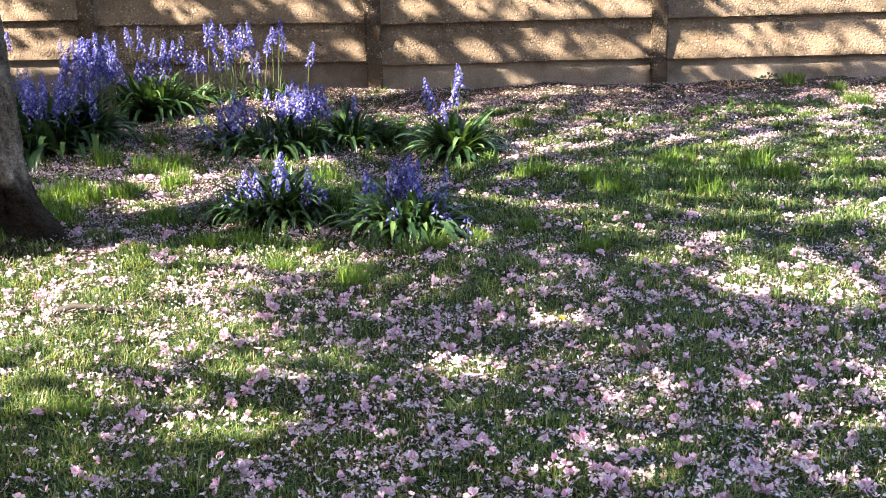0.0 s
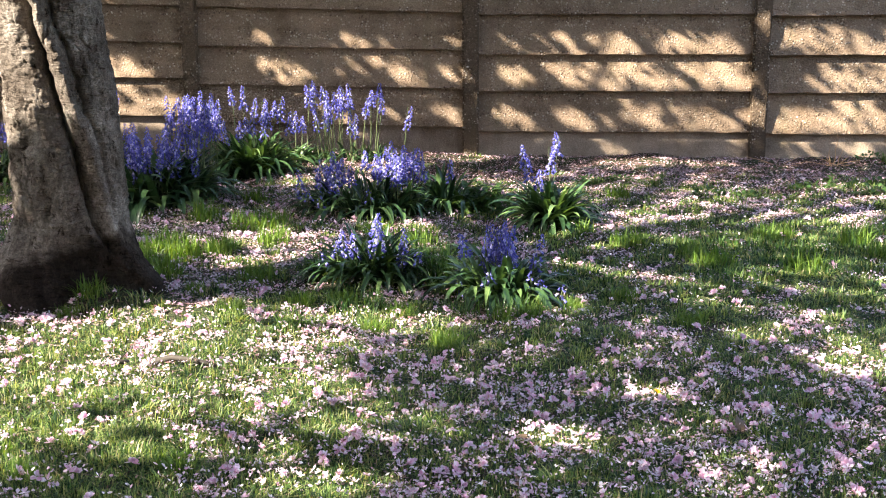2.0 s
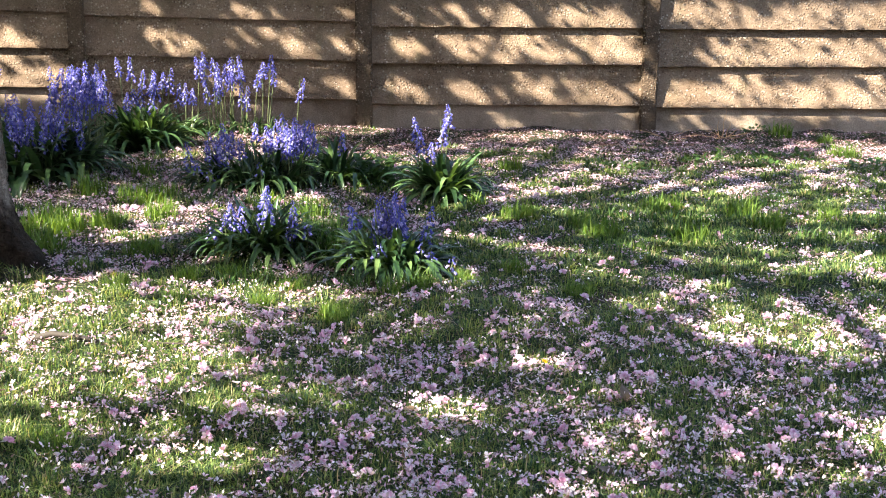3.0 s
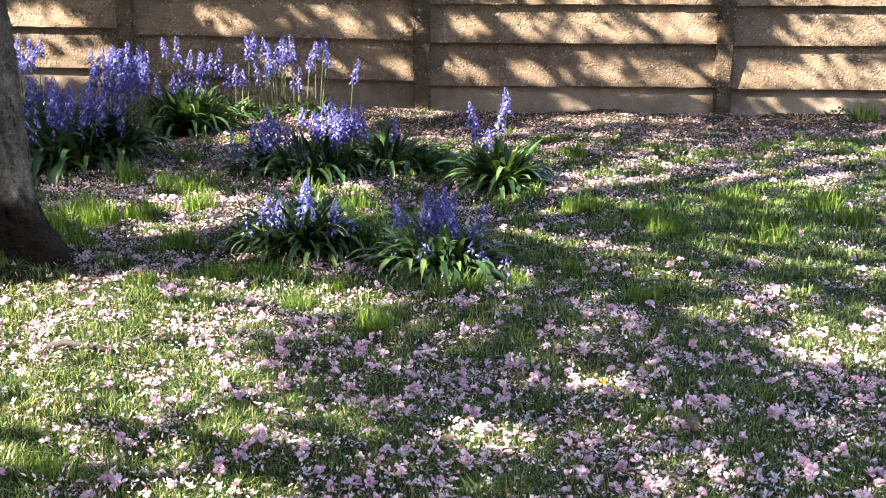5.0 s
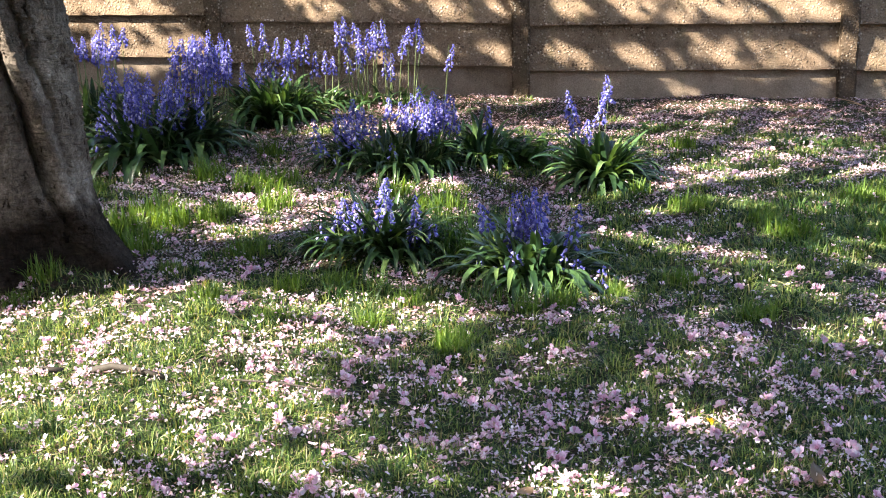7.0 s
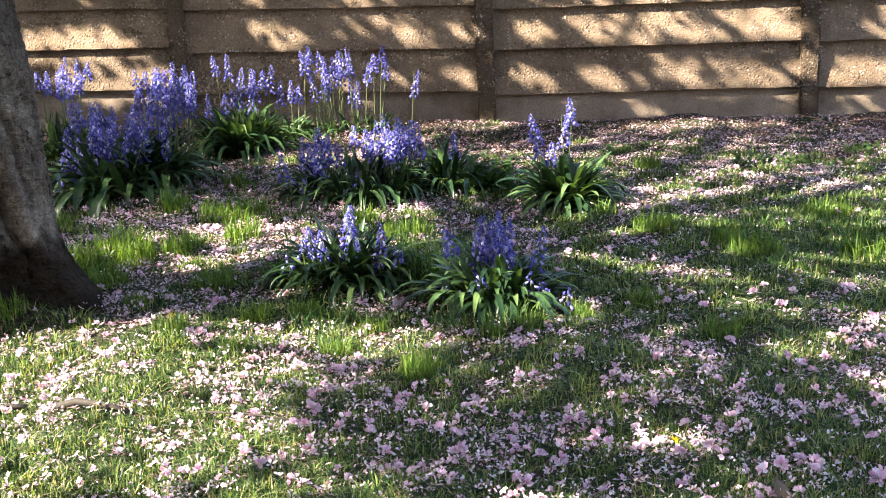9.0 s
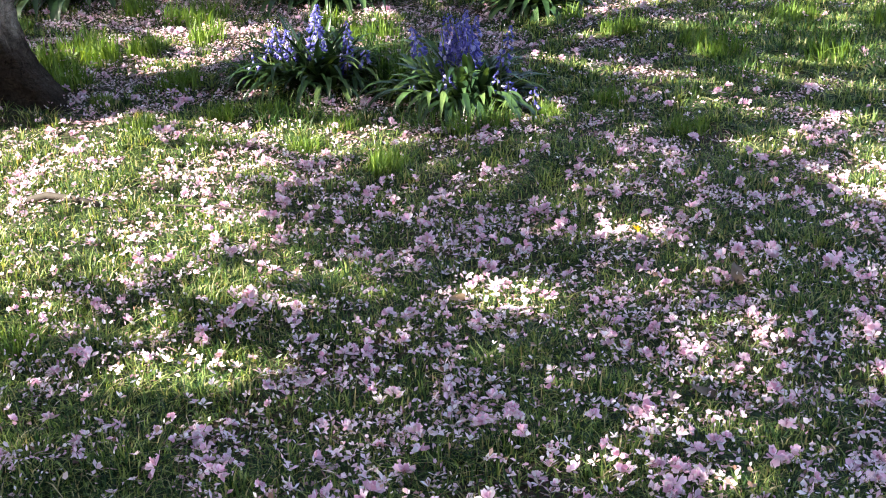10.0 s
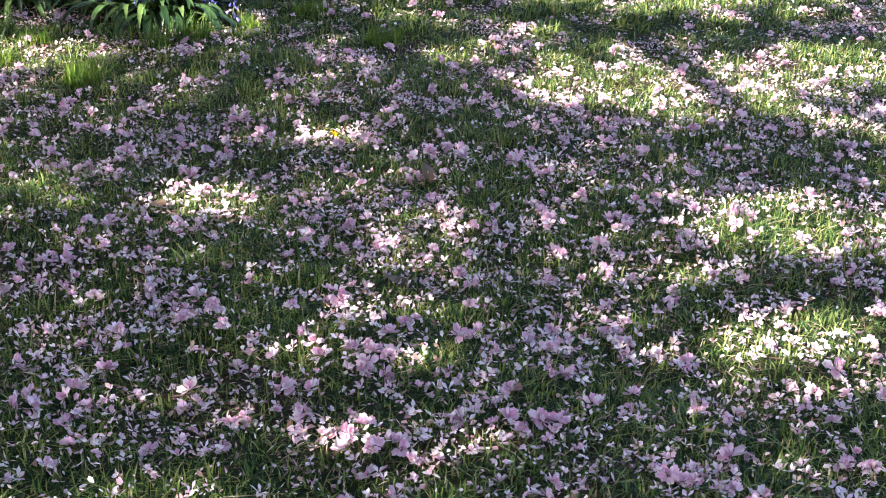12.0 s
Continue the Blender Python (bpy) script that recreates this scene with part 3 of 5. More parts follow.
# ---- Spanish bluebells ----
def leaf_mesh(length, width, rise, droop, gen):
    """A strap leaf: keeled, arching up and over, with a pointed tip; it starts at the origin and heads along +x."""
    n = 9
    verts, faces = [], []
    x = z = 0.0
    ang = rise
    twist = gen.normal(0, 0.25)
    for k in range(n):
        s = k / (n - 1)
        w = width / 2 * (0.55 + 0.45 * math.sin(min(1, s * 2.2) * math.pi / 2)) * (1 - s**3.5) ** 0.8 + 0.0004
        c, t = math.cos(twist * s), math.sin(twist * s)
        up = Vector((-math.sin(ang), 0, math.cos(ang)))
        keel = Vector((x, 0, z))
        for side in (-1, 0, 1):
            lift = 0.0 if side == 0 else w * 0.45
            verts.append(keel + Vector((0, side * w * c, 0)) + up * (lift + side * w * t))
        ang -= droop * (0.4 + 1.3 * s) / n
        x += math.cos(ang) * length / (n - 1)
        z += math.sin(ang) * length / (n - 1)
    for k in range(n - 1):
        for i in (0, 1):
            a = 3 * k + i
            faces.append((a, a + 1, a + 4, a + 3))
    return mesh_of("leaf", verts, faces, BLUEBELL_LEAF)


def bell_geometry():
    """One hanging bell with six flared tips, opening towards -z, its top at the origin."""
    v, f = [(0, 0, 0)], []
    for z, r in ((-0.003, 0.0036), (-0.009, 0.0058), (-0.017, 0.006)):
        for k in range(6):
            a = k * math.pi / 3
            v.append((r * math.cos(a), r * math.sin(a), z))
    for k in range(6):
        a = (k + 0.5) * math.pi / 3
        v.append((0.0118 * math.cos(a), 0.0118 * math.sin(a), -0.0205))
    for k in range(6):
        j = (k + 1) % 6
        f.append((0, 1 + k, 1 + j))
        for r in (0, 6):
            f += [(1 + r + k, 7 + r + k, 7 + r + j), (1 + r + k, 7 + r + j, 1 + r + j)]
        f.append((13 + k, 19 + k, 13 + j))
    return v, f


BELL_V, BELL_F = bell_geometry()


def spike_mesh(length, count, gen):
    """The flower spike: bells nodding all round the stem, big and open below, buds at the tip. The origin is its lower end."""
    p, s, rot = [], [], []
    for k in range(count):
        f = min(1, max(0, (k + gen.uniform(-0.4, 0.4)) / count))
        a = k * 2.4 + gen.normal(0, 0.4)
        reach = (0.0135 - 0.0115 * f**1.5) * gen.uniform(0.6, 1.3)
        z = (1 - (1 - f) ** 1.15) * length + 0.01
        p.append((reach * math.cos(a), reach * math.sin(a), z))
        s.append((0.92 - 0.55 * f**1.6) * gen.uniform(0.8, 1.2))
        tip = gen.uniform(0.35, 1.25) * (1 - 0.3 * f)
        rot.append(np.array((Matrix.Rotation(a, 3, "Z") @ Matrix.Rotation(-tip, 3, "Y") @ Matrix.Rotation(gen.uniform(0, 1), 3, "Z"))))
    v, f = strewn(BELL_V, BELL_F, np.array(p), np.array(rot), np.array(s))
    return mesh_arrays("flower_spike", v, f, BELL, False)


def stalk_mesh(height, gen):
    """A bare stem that bends a little; returns it with its bend."""
    lean = gen.normal(0, 0.035, 2)
    verts, faces, na = [], [], 5
    for j in range(7):
        s = j / 6
        r = 0.0036 - 0.0022 * s
        for k in range(na):
            a = 2 * math.pi * k / na
            verts.append((lean[0] * s * s * height * 2 + r * math.cos(a), lean[1] * s * s * height * 2 + r * math.sin(a), s * height))
    for j in range(6):
        for k in range(na):
            a, b2 = j * na + k, j * na + (k + 1) % na
            faces.append((a, b2, b2 + na, a + na))
    return mesh_of("flower_stem", verts, faces, STEM), height, lean


bl = np.random.default_rng(21)
ERECT = [leaf_mesh(bl.uniform(0.22, 0.31), bl.uniform(0.019, 0.029), bl.uniform(1.1, 1.45), bl.uniform(0.9, 1.7), bl) for _ in range(12)]
ARCHED = [leaf_mesh(bl.uniform(0.22, 0.36), bl.uniform(0.018, 0.029), bl.uniform(0.85, 1.3), bl.uniform(2.0, 2.9), bl) for _ in range(16)]
SPIKES = [spike_mesh(bl.uniform(0.1, 0.17), int(bl.integers(25, 34)), bl) for _ in range(12)]
SHORT_SPIKES = [spike_mesh(bl.uniform(0.04, 0.07), int(bl.integers(7, 12)), bl) for _ in range(5)]
STALKS = [stalk_mesh(h, bl) for h in (0.12, 0.2, 0.24, 0.28, 0.32, 0.36, 0.42, 0.5)]


def bluebell_clump(x, y, rx, ry, leaves, size, spikes, label, seed, erect=0.35, broad=1.0):
    """x, y: middle; rx, ry: half-widths of the rootstock; size: scale of the leaves; spikes: (x, y, height of the tip) each, in the world."""
    gen = np.random.default_rng(seed)
    clump = tagged(new("bluebell_clump"), label, "bluebells", "bluebell clumps on the lawn")
    base = Vector((x, y, float(ground_z(x, y)) - 0.01))
    clump.matrix_basis = Matrix.Translation(base)
    for k in range(leaves):
        a = gen.uniform(0, 2 * math.pi)
        d = math.sqrt(gen.uniform(0, 1))
        px, py = rx * d * math.cos(a), ry * d * math.sin(a)
        head = math.atan2(py / ry, px / rx) + gen.normal(0, 0.9)
        s = size * gen.uniform(0.7, 1.1)
        tall = gen.uniform() < erect * (1.5 - d)
        kind = ERECT if tall else ARCHED
        tip_up = gen.normal(0, 0.16) - (0.12 if tall else 0.25 * (1 - d) - 0.1)
        m = pose(px, py, 0) @ Matrix.Rotation(head, 4, "Z") @ Matrix.Rotation(tip_up, 4, "Y") @ Matrix.Diagonal((s, s * broad, s, 1))
        part("leaf", kind[int(gen.integers(len(kind)))], clump, "", m)
    for wx, wy, tip in spikes:
        kind = SHORT_SPIKES if tip < 0.2 else SPIKES
        spike = kind[int(gen.integers(len(kind)))]
        long = max(v.co.z for v in spike.vertices)
        need = max(0.07, tip - 0.01)
        stalk, height, lean = min(STALKS, key=lambda q: abs(q[1] - need))
        k = need / height
        low = max(0.2, 1 - 0.93 * long / need)
        at = Vector((2 * lean[0] * low * low * height, 2 * lean[1] * low * low * height, low * height))
        out = Vector((wx - x, wy - y, 0))
        foot = Vector((wx - x, wy - y, 0)) - 0.3 * tip * out  # stems lean out from the middle
        m = Matrix.Translation(foot) @ Matrix.Rotation(gen.normal(0, 0.05) + 0.3 * out.x, 4, "Y") @ Matrix.Rotation(gen.normal(0, 0.05) - 0.3 * out.y, 4, "X") @ Matrix.Rotation(gen.uniform(0, 6.28), 4, "Z")
        stem = part("flower_stem", stalk, clump, "", m @ Matrix.Diagonal((1, 1, k, 1)))
        part("flower_spike", spike, stem, "violet-blue hanging bells", Matrix.Translation(at) @ Matrix.Diagonal((1, 1, 1 / k, 1)) @ pose(0, 0, 0, gen.normal(0, 5), gen.normal(0, 5), 0))
    return clump


def spread(gen, n, cx, cy, rx, ry, lo, hi):
    """n spikes round cx, cy, their tips between lo and hi."""
    out = []
    for _ in range(n):
        a, d = gen.uniform(0, 6.28), math.sqrt(gen.uniform(0, 1))
        out.append((cx + rx * d * math.cos(a), cy + ry * d * math.sin(a), gen.uniform(lo, hi)))
    return out


def row(y, *spikes):
    """Spikes that stand about one line across the lawn: (x, height of the tip) each."""
    return [(x, y + 0.03 * math.sin(9 * k), z) for k, (x, z) in enumerate(spikes)]


cg = np.random.default_rng(77)
bluebell_clump(-0.19, -3.46, 0.14, 0.1, 300, 0.86, row(-3.5, (-0.33, 0.19), (-0.29, 0.23), (-0.25, 0.22), (-0.18, 0.29), (-0.15, 0.25), (-0.2, 0.26), (-0.06, 0.24), (-0.07, 0.2), (-0.39, 0.14), (0.0, 0.15), (-0.44, 0.07)), "sprawling dark green bluebell clump with few violet-blue spikes", 101, 0.4)
bluebell_clump(0.33, -3.65, 0.13, 0.1, 260, 0.84, row(-3.64, (0.2, 0.27), (0.29, 0.29), (0.31, 0.3), (0.34, 0.31), (0.36, 0.3), (0.39, 0.29), (0.33, 0.24), (0.3, 0.25), (0.35, 0.26), (0.46, 0.27), (0.32, 0.28), (0.37, 0.27), (0.28, 0.24), (0.38, 0.24), (0.34, 0.28)) + row(-3.76, (0.3, 0.14), (0.46, 0.13), (0.57, 0.1), (0.17, 0.1), (0.23, 0.08), (0.49, 0.11)), "bluebell clump with broad glossy sunlit leaves and dense blue spikes", 102, 0.35, 1.3)
bluebell_clump(-0.43, -2.05, 0.27, 0.13, 290, 0.92, row(-2.05, (-0.77, 0.25), (-0.68, 0.25), (-0.64, 0.31), (-0.59, 0.34), (-0.55, 0.31), (-0.61, 0.27), (-0.41, 0.35), (-0.38, 0.34), (-0.35, 0.32), (-0.32, 0.37), (-0.28, 0.39), (-0.25, 0.36), (-0.21, 0.37), (-0.17, 0.37), (-0.14, 0.35), (-0.49, 0.27)) + spread(cg, 16, -0.26, -2.02, 0.15, 0.1, 0.28, 0.36) + spread(cg, 5, -0.6, -2.1, 0.07, 0.05, 0.2, 0.3) + row(-2.2, (-0.7, 0.17), (-0.37, 0.17), (-0.64, 0.14)), "broad dark bluebell clump with many violet-blue spikes", 103, 0.4)
bluebell_clump(-0.03, -1.86, 0.12, 0.11, 130, 0.95, [(0.0, -1.8, 0.27)], "leafy green bluebell clump almost without flowers", 104, 0.4)
bluebell_clump(0.53, -2.28, 0.09, 0.08, 220, 0.98, row(-2.3, (0.42, 0.42), (0.43, 0.36), (0.45, 0.3), (0.53, 0.48), (0.54, 0.42)), "small upright bluebell clump with two tall spikes", 105, 0.55, 1.3)
bluebell_clump(-1.6, -1.79, 0.24, 0.26, 300, 1.25, spread(cg, 34, -1.42, -1.62, 0.15, 0.16, 0.4, 0.58) + spread(cg, 6, -1.4, -1.55, 0.11, 0.08, 0.54, 0.61) + spread(cg, 26, -1.66, -1.75, 0.24, 0.2, 0.3, 0.47) + spread(cg, 16, -1.7, -1.98, 0.22, 0.08, 0.22, 0.36) + spread(cg, 6, -1.42, -1.9, 0.12, 0.06, 0.3, 0.4) + [(-1.82, -2.08, 0.16)], "large dense bluebell clump crowded with blue spikes", 106, 0.75, 1.3)
bluebell_clump(-2.25, -0.95, 0.17, 0.13, 130, 1.05, spread(cg, 14, -2.24, -0.92, 0.17, 0.1, 0.46, 0.58), "tall pale-flowered bluebell clump behind a larger one", 110, 0.6)
bluebell_clump(-1.31, -0.86, 0.16, 0.1, 290, 1.15, row(-0.85, (-1.4, 0.56), (-1.35, 0.56), (-1.29, 0.49), (-1.23, 0.47), (-1.19, 0.49), (-1.16, 0.48), (-1.1, 0.5), (-1.07, 0.41), (-1.39, 0.36), (-1.46, 0.35), (-1.25, 0.4), (-1.2, 0.38), (-1.31, 0.37), (-1.14, 0.42)), "tall dark-leaved bluebell clump near the concrete fence", 107, 0.7)
bluebell_clump(-1.17, -0.36, 0.12, 0.08, 90, 0.85, row(-0.35, (-1.12, 0.36), (-1.03, 0.53), (-1.07, 0.33)), "sunlit bright green bluebell leaves by the fence foot", 111, 0.3)
bluebell_clump(-0.77, -0.3, 0.24, 0.08, 80, 0.7, row(-0.33, (-1.01, 0.49), (-0.98, 0.54), (-0.95, 0.5), (-0.96, 0.36), (-0.91, 0.48), (-0.86, 0.5), (-0.88, 0.46), (-0.84, 0.42), (-0.83, 0.49), (-0.76, 0.52), (-0.71, 0.49), (-0.68, 0.44), (-0.58, 0.52), (-0.61, 0.48), (-0.57, 0.46), (-0.75, 0.34), (-0.73, 0.32), (-0.38, 0.38)) + spread(cg, 5, -0.92, -0.33, 0.09, 0.05, 0.3, 0.42), "long-stemmed bluebells growing against the concrete fence", 108, 0.3)
bluebell_clump(-2.78, -1.0, 0.26, 0.18, 250, 0.98, spread(cg, 20, -2.78, -1.0, 0.28, 0.16, 0.26, 0.42) + [(-2.6, -0.95, 0.62), (-2.58, -1.0, 0.52), (-2.63, -0.98, 0.48)], "bluebell clump in the shade behind the cherry trunk", 109, 0.35)


# ---- tufts of taller grass ----
def blades(count, places, height, width, gen, lean=0.45, heading=None):
    """Grass blades as arrays: five-vertex strips that taper and bend over."""
    n = count
    h = height * gen.uniform(0.55, 1.25, n)
    a = gen.uniform(0, 2 * np.pi, n) if heading is None else heading + gen.normal(0, 0.6, n)
    b = a + np.pi / 2 + gen.normal(0, 0.5, n)
    bend = np.abs(gen.normal(0, 1, n) * lean)
    out = np.stack([np.cos(a), np.sin(a), np.zeros(n)], -1)
    side = np.stack([np.cos(b), np.sin(b), np.zeros(n)], -1) * (width * gen.uniform(0.7, 1.3, n) / 2)[:, None]
    up = np.array([0, 0, 1.0])
    def at(s):
        return places + out * (bend * h * s**1.8)[:, None] + up * (h * (s - 0.3 * bend.clip(0, 2.2) * s * s))[:, None]
    v = np.stack([at(0) - side, at(0) + side, at(0.55) - side * 0.8, at(0.55) + side * 0.8, at(1.0)], 1)
    t = np.array([(0, 1, 3), (0, 3, 2), (2, 3, 4)])
    return v.reshape(-1, 3), (t[None] + (np.arange(n) * 5)[:, None, None]).reshape(-1, 3)


def tuft_mesh(gen, count=70, r=0.05, height=0.1):
    p = np.zeros((count, 3))
    a, d = gen.uniform(0, 6.28, count), np.sqrt(gen.uniform(0, 1, count)) * r
    p[:, 0], p[:, 1] = d * np.cos(a), d * np.sin(a)
    v, f = blades(count, p, height, 0.0048, gen, 0.5)
    return mesh_arrays("grass_tuft", v, f, TUFT, False)


tg = np.random.default_rng(5)
TUFTS = [tuft_mesh(tg, 130, 0.06, 0.085), tuft_mesh(tg, 100, 0.05, 0.075), tuft_mesh(tg, 170, 0.08, 0.08), tuft_mesh(tg, 140, 0.07, 0.095)]
TUFTS_BACK = [
    (-1.2, -2.27, 1.3), (-1.09, -1.69, 1.23), (-0.93, -2.44, 1.41), (-0.83, -2.34, 1.05), (-0.74, -2.83, 1.23), (-0.94, -3.0, 1.41),
    (-0.68, -3.44, 1.05), (-1.23, -2.89, 1.23), (-1.09, -3.09, 1.41), (-1.68, -2.43, 1.05), (-1.31, -3.15, 1.48), (-1.09, -3.46, 1.41),
    (-0.87, -3.69, 0.63), (-0.31, -2.51, 1.23), (-0.1, -2.72, 1.41), (-0.1, -4.14, 0.63), (0.18, -4.36, 0.89), (-0.42, -3.84, 1.0),
    (-0.27, -3.78, 0.78), (-0.02, -3.93, 0.74), (-0.64, -4.03, 0.85), (-1.21, -3.91, 1.15), (-1.26, -4.03, 0.65),
]
TUFTS_ROUND = [
    (0.35, -4.0, 0.7), (0.9, -1.52, 1.2), (0.7, -2.5, 1.0), (0.88, -2.73, 1.0), (0.18, -4.3, 0.84), (-0.4, -4.16, 0.7),
    (1.13, -2.95, 1.1), (-0.44, -5.45, 0.7), (-0.96, -5.4, 0.84), (-0.8, -5.55, 0.77), (-1.05, -5.2, 0.7), (1.22, -3.1, 1.2),
    (1.6, -3.15, 1.2), (2.0, -2.87, 1.2), (2.3, -2.75, 1.1), (1.03, -4.0, 0.77), (0.82, -3.7, 0.77), (0.15, -4.28, 0.7),
    (2.63, -2.67, 1.2), (1.58, -2.49, 1.2), (1.93, -2.6, 1.2), (2.72, -0.22, 1.3), (2.95, -0.42, 1.0), (2.9, -1.0, 1.2),
    (0.45, -3.95, 0.7), (0.62, -3.78, 0.63),
]
for k, (x, y, s) in enumerate(TUFTS_BACK + TUFTS_ROUND):
    ob = new("grass_tuft", TUFTS[k % 4])
    ob.matrix_basis = pose(x, y, float(ground_z(x, y)) - 0.006, 0, 0, 67 * k) @ Matrix.Diagonal((s, s, 0.95 * s, 1))
    tagged(ob, "tuft of fresh green grass among fallen petals", "grass tuft", "grass tufts on the lawn")


def long_grass(x, y, count, r, height, seed, label):
    gen = np.random.default_rng(seed)
    p = np.zeros((count, 3))
    a, d = gen.uniform(0, 6.28, count), np.sqrt(gen.uniform(0, 1, count)) * r
    p[:, 0], p[:, 1] = d * np.cos(a), d * np.sin(a)
    v, f = blades(count, p, height, 0.0045, gen, 0.75)
    ob = new("long_grass_tuft", mesh_arrays("long_grass_tuft", v, f, LONG_GRASS, False))
    ob.matrix_basis = Matrix.Translation((x, y, float(ground_z(x, y)) - 0.006))
    tagged(ob, label, "grass tuft", "grass tufts on the lawn")


LONG_GRASS = thin_leaf("long_grass", [(0.0, (0.02, 0.055, 0.014)), (0.6, (0.05, 0.11, 0.025)), (1.0, (0.12, 0.19, 0.05))], 0.45, 0.3, True, (1.2, 1.3, 0.5))
long_grass(0.09, -3.45, 150, 0.07, 0.2, 401, "long arching dark grass between two bluebell clumps")
long_grass(-0.02, -3.36, 90, 0.06, 0.2, 402, "long thin grass leaning behind a bluebell clump")
long_grass(-0.4, -3.45, 60, 0.05, 0.18, 403, "long thin grass at the edge of a bluebell clump")
long_grass(0.42, -3.9, 110, 0.1, 0.09, 404, "rough dark grass in front of a bluebell clump")
long_grass(0.2, -3.92, 80, 0.08, 0.08, 405, "rough dark grass in front of a bluebell clump")
long_grass(-0.2, -3.84, 90, 0.12, 0.08, 406, "rough green grass in front of a bluebell clump")
for gx, gy in ((1.2, -2.75), (1.42, -2.7), (1.65, -2.8), (1.85, -2.65), (1.5, -3.05), (1.75, -3.15), (2.05, -2.4), (2.2, -3.0), (1.25, -3.3), (2.5, -3.2)):
    long_grass(gx, gy, 130, 0.13, 0.07, int(500 + 37 * gx), "spreading tuft of dark green lawn grass")


# ---- weeds, dry stems, a stick and a yellow flower ----
WEED = thin_leaf("weed_leaves", [(0.0, (0.03, 0.065, 0.018)), (0.6, (0.055, 0.11, 0.026)), (1.0, (0.1, 0.17, 0.04))], 0.4, 0.3)
DRY = thin_leaf("dry_stems", [(0.0, (0.3, 0.15, 0.08)), (1.0, (0.5, 0.33, 0.2))], 0.6, 0.05)
STICK = thin_leaf("stick_bark", [(0.0, (0.028, 0.022, 0.019)), (1.0, (0.05, 0.04, 0.034))], 0.8, 0.0)
YELLOW = thin_leaf("yellow_florets", [(0.0, (0.75, 0.42, 0.02)), (1.0, (0.85, 0.6, 0.04))], 0.5, 0.2)


def weed_leaf(gen):
    """One small oval leaf with a folded midrib."""
    w = gen.uniform(0.24, 0.34)
    tv = [(0, 0, 0), (w, 0.35, 0.07), (0.85 * w, 0.7, 0.05), (0, 1, -0.08), (-0.85 * w, 0.7, 0.05), (-w, 0.35, 0.07), (0, 0.5, 0)]
    tf = [(0, 1, 6), (1, 2, 6), (2, 3, 6), (3, 4, 6), (4, 5, 6), (5, 0, 6)]
    return mesh_of("leaf", tv, tf, WEED)


WEED_LEAVES = [weed_leaf(tg) for _ in range(6)]


def leafy_weed(x, y, count, r, tall, leaf, label, seed):
    gen = np.random.default_rng(seed)
    weed = tagged(new("leafy_weed"), label, "weed", "weeds along the fence")
    weed.matrix_basis = Matrix.Translation((x, y, float(ground_z(x, y)) - 0.004))
    for _ in range(count):
        a, d = gen.uniform(0, 6.28), math.sqrt(gen.uniform(0, 1))
        z = 0.006 + gen.uniform(0.1, 1) * tall * (1.05 - d * d)
        m = pose(r * d * math.cos(a), 0.75 * r * d * math.sin(a), z) @ Matrix.Rotation(a - 1.57 + gen.normal(0, 0.8), 4, "Z") @ Matrix.Rotation(gen.normal(0.25, 0.4), 4, "X") @ Matrix.Scale(leaf * gen.uniform(0.7, 1.3), 4)
        part("leaf", WEED_LEAVES[int(gen.integers(6))], weed, "", m)


for k, (x, y, q) in enumerate(((2.03, -1.25, 1.1), (2.2, -1.05, 1.0), (2.4, -1.0, 1.1), (2.62, -1.1, 1.0), (2.58, -0.13, 0.8), (1.56, -1.45, 1.0), (1.4, -1.55, 0.9), (2.9, -1.35, 1.2), (2.32, -1.35, 1.0), (3.1, -1.2, 1.0), (0.75, -1.15, 0.9), (0.95, -1.05, 0.9))):
    leafy_weed(x, y, 55 if k % 2 else 75, 0.11 * q, 0.055, 0.032 * q, "low leafy green weed near the fence foot", 300 + k)
leafy_weed(0.14, -1.93, 260, 0.12, 0.17, 0.05, "bushy dark green weed leaning on a bluebell clump", 330)
leafy_weed(0.24, -1.8, 120, 0.1, 0.12, 0.05, "low dark green weed beside the bushy one", 331)


def dry_plant(x, y, tips, seed):
    """Withered stems, each bent once, rising from one root."""
    gen = np.random.default_rng(seed)
    plant = tagged(new("withered_plant"), "withered reddish-brown plant stems by the concrete fence", "dry plant")
    plant.matrix_basis = Matrix.Translation((x, y, float(ground_z(x, y)) - 0.005))
    for dx, dy, h in tips:
        base = Vector((dx * 0.15 + gen.normal(0, 0.02), dy * 0.15 + gen.normal(0, 0.02), 0))
        tip = Vector((dx, dy, h))
        pts = [base.lerp(tip, k / 5) + Vector((gen.normal(0, 0.006), gen.normal(0, 0.006), 0.12 * h * math.sin(k * 0.63))) for k in range(6)]
        me = limb_mesh(pts, [0.0035 * (1 - 0.13 * k) for k in range(6)], "stem")
        me.materials[0] = DRY
        part("stem", me, plant)
    return plant


dry_plant(2.33, -0.3, [(0.02, 0.02, 0.2), (0.05, 0.0, 0.11), (-0.04, 0.0, 0.12), (0.12, -0.1, 0.05), (-0.13, -0.06, 0.06), (-0.2, 0.02, 0.03), (0.18, 0.0, 0.04), (0.08, -0.14, 0.03), (-0.09, 0.05, 0.09), (0.15, 0.06, 0.08)], 5)
dry_plant(2.0, -0.22, [(0.2, -0.06, 0.03), (-0.15, -0.08, 0.04), (0.1, -0.15, 0.02), (0.16, 0.05, 0.06), (-0.2, 0.04, 0.05)], 6)


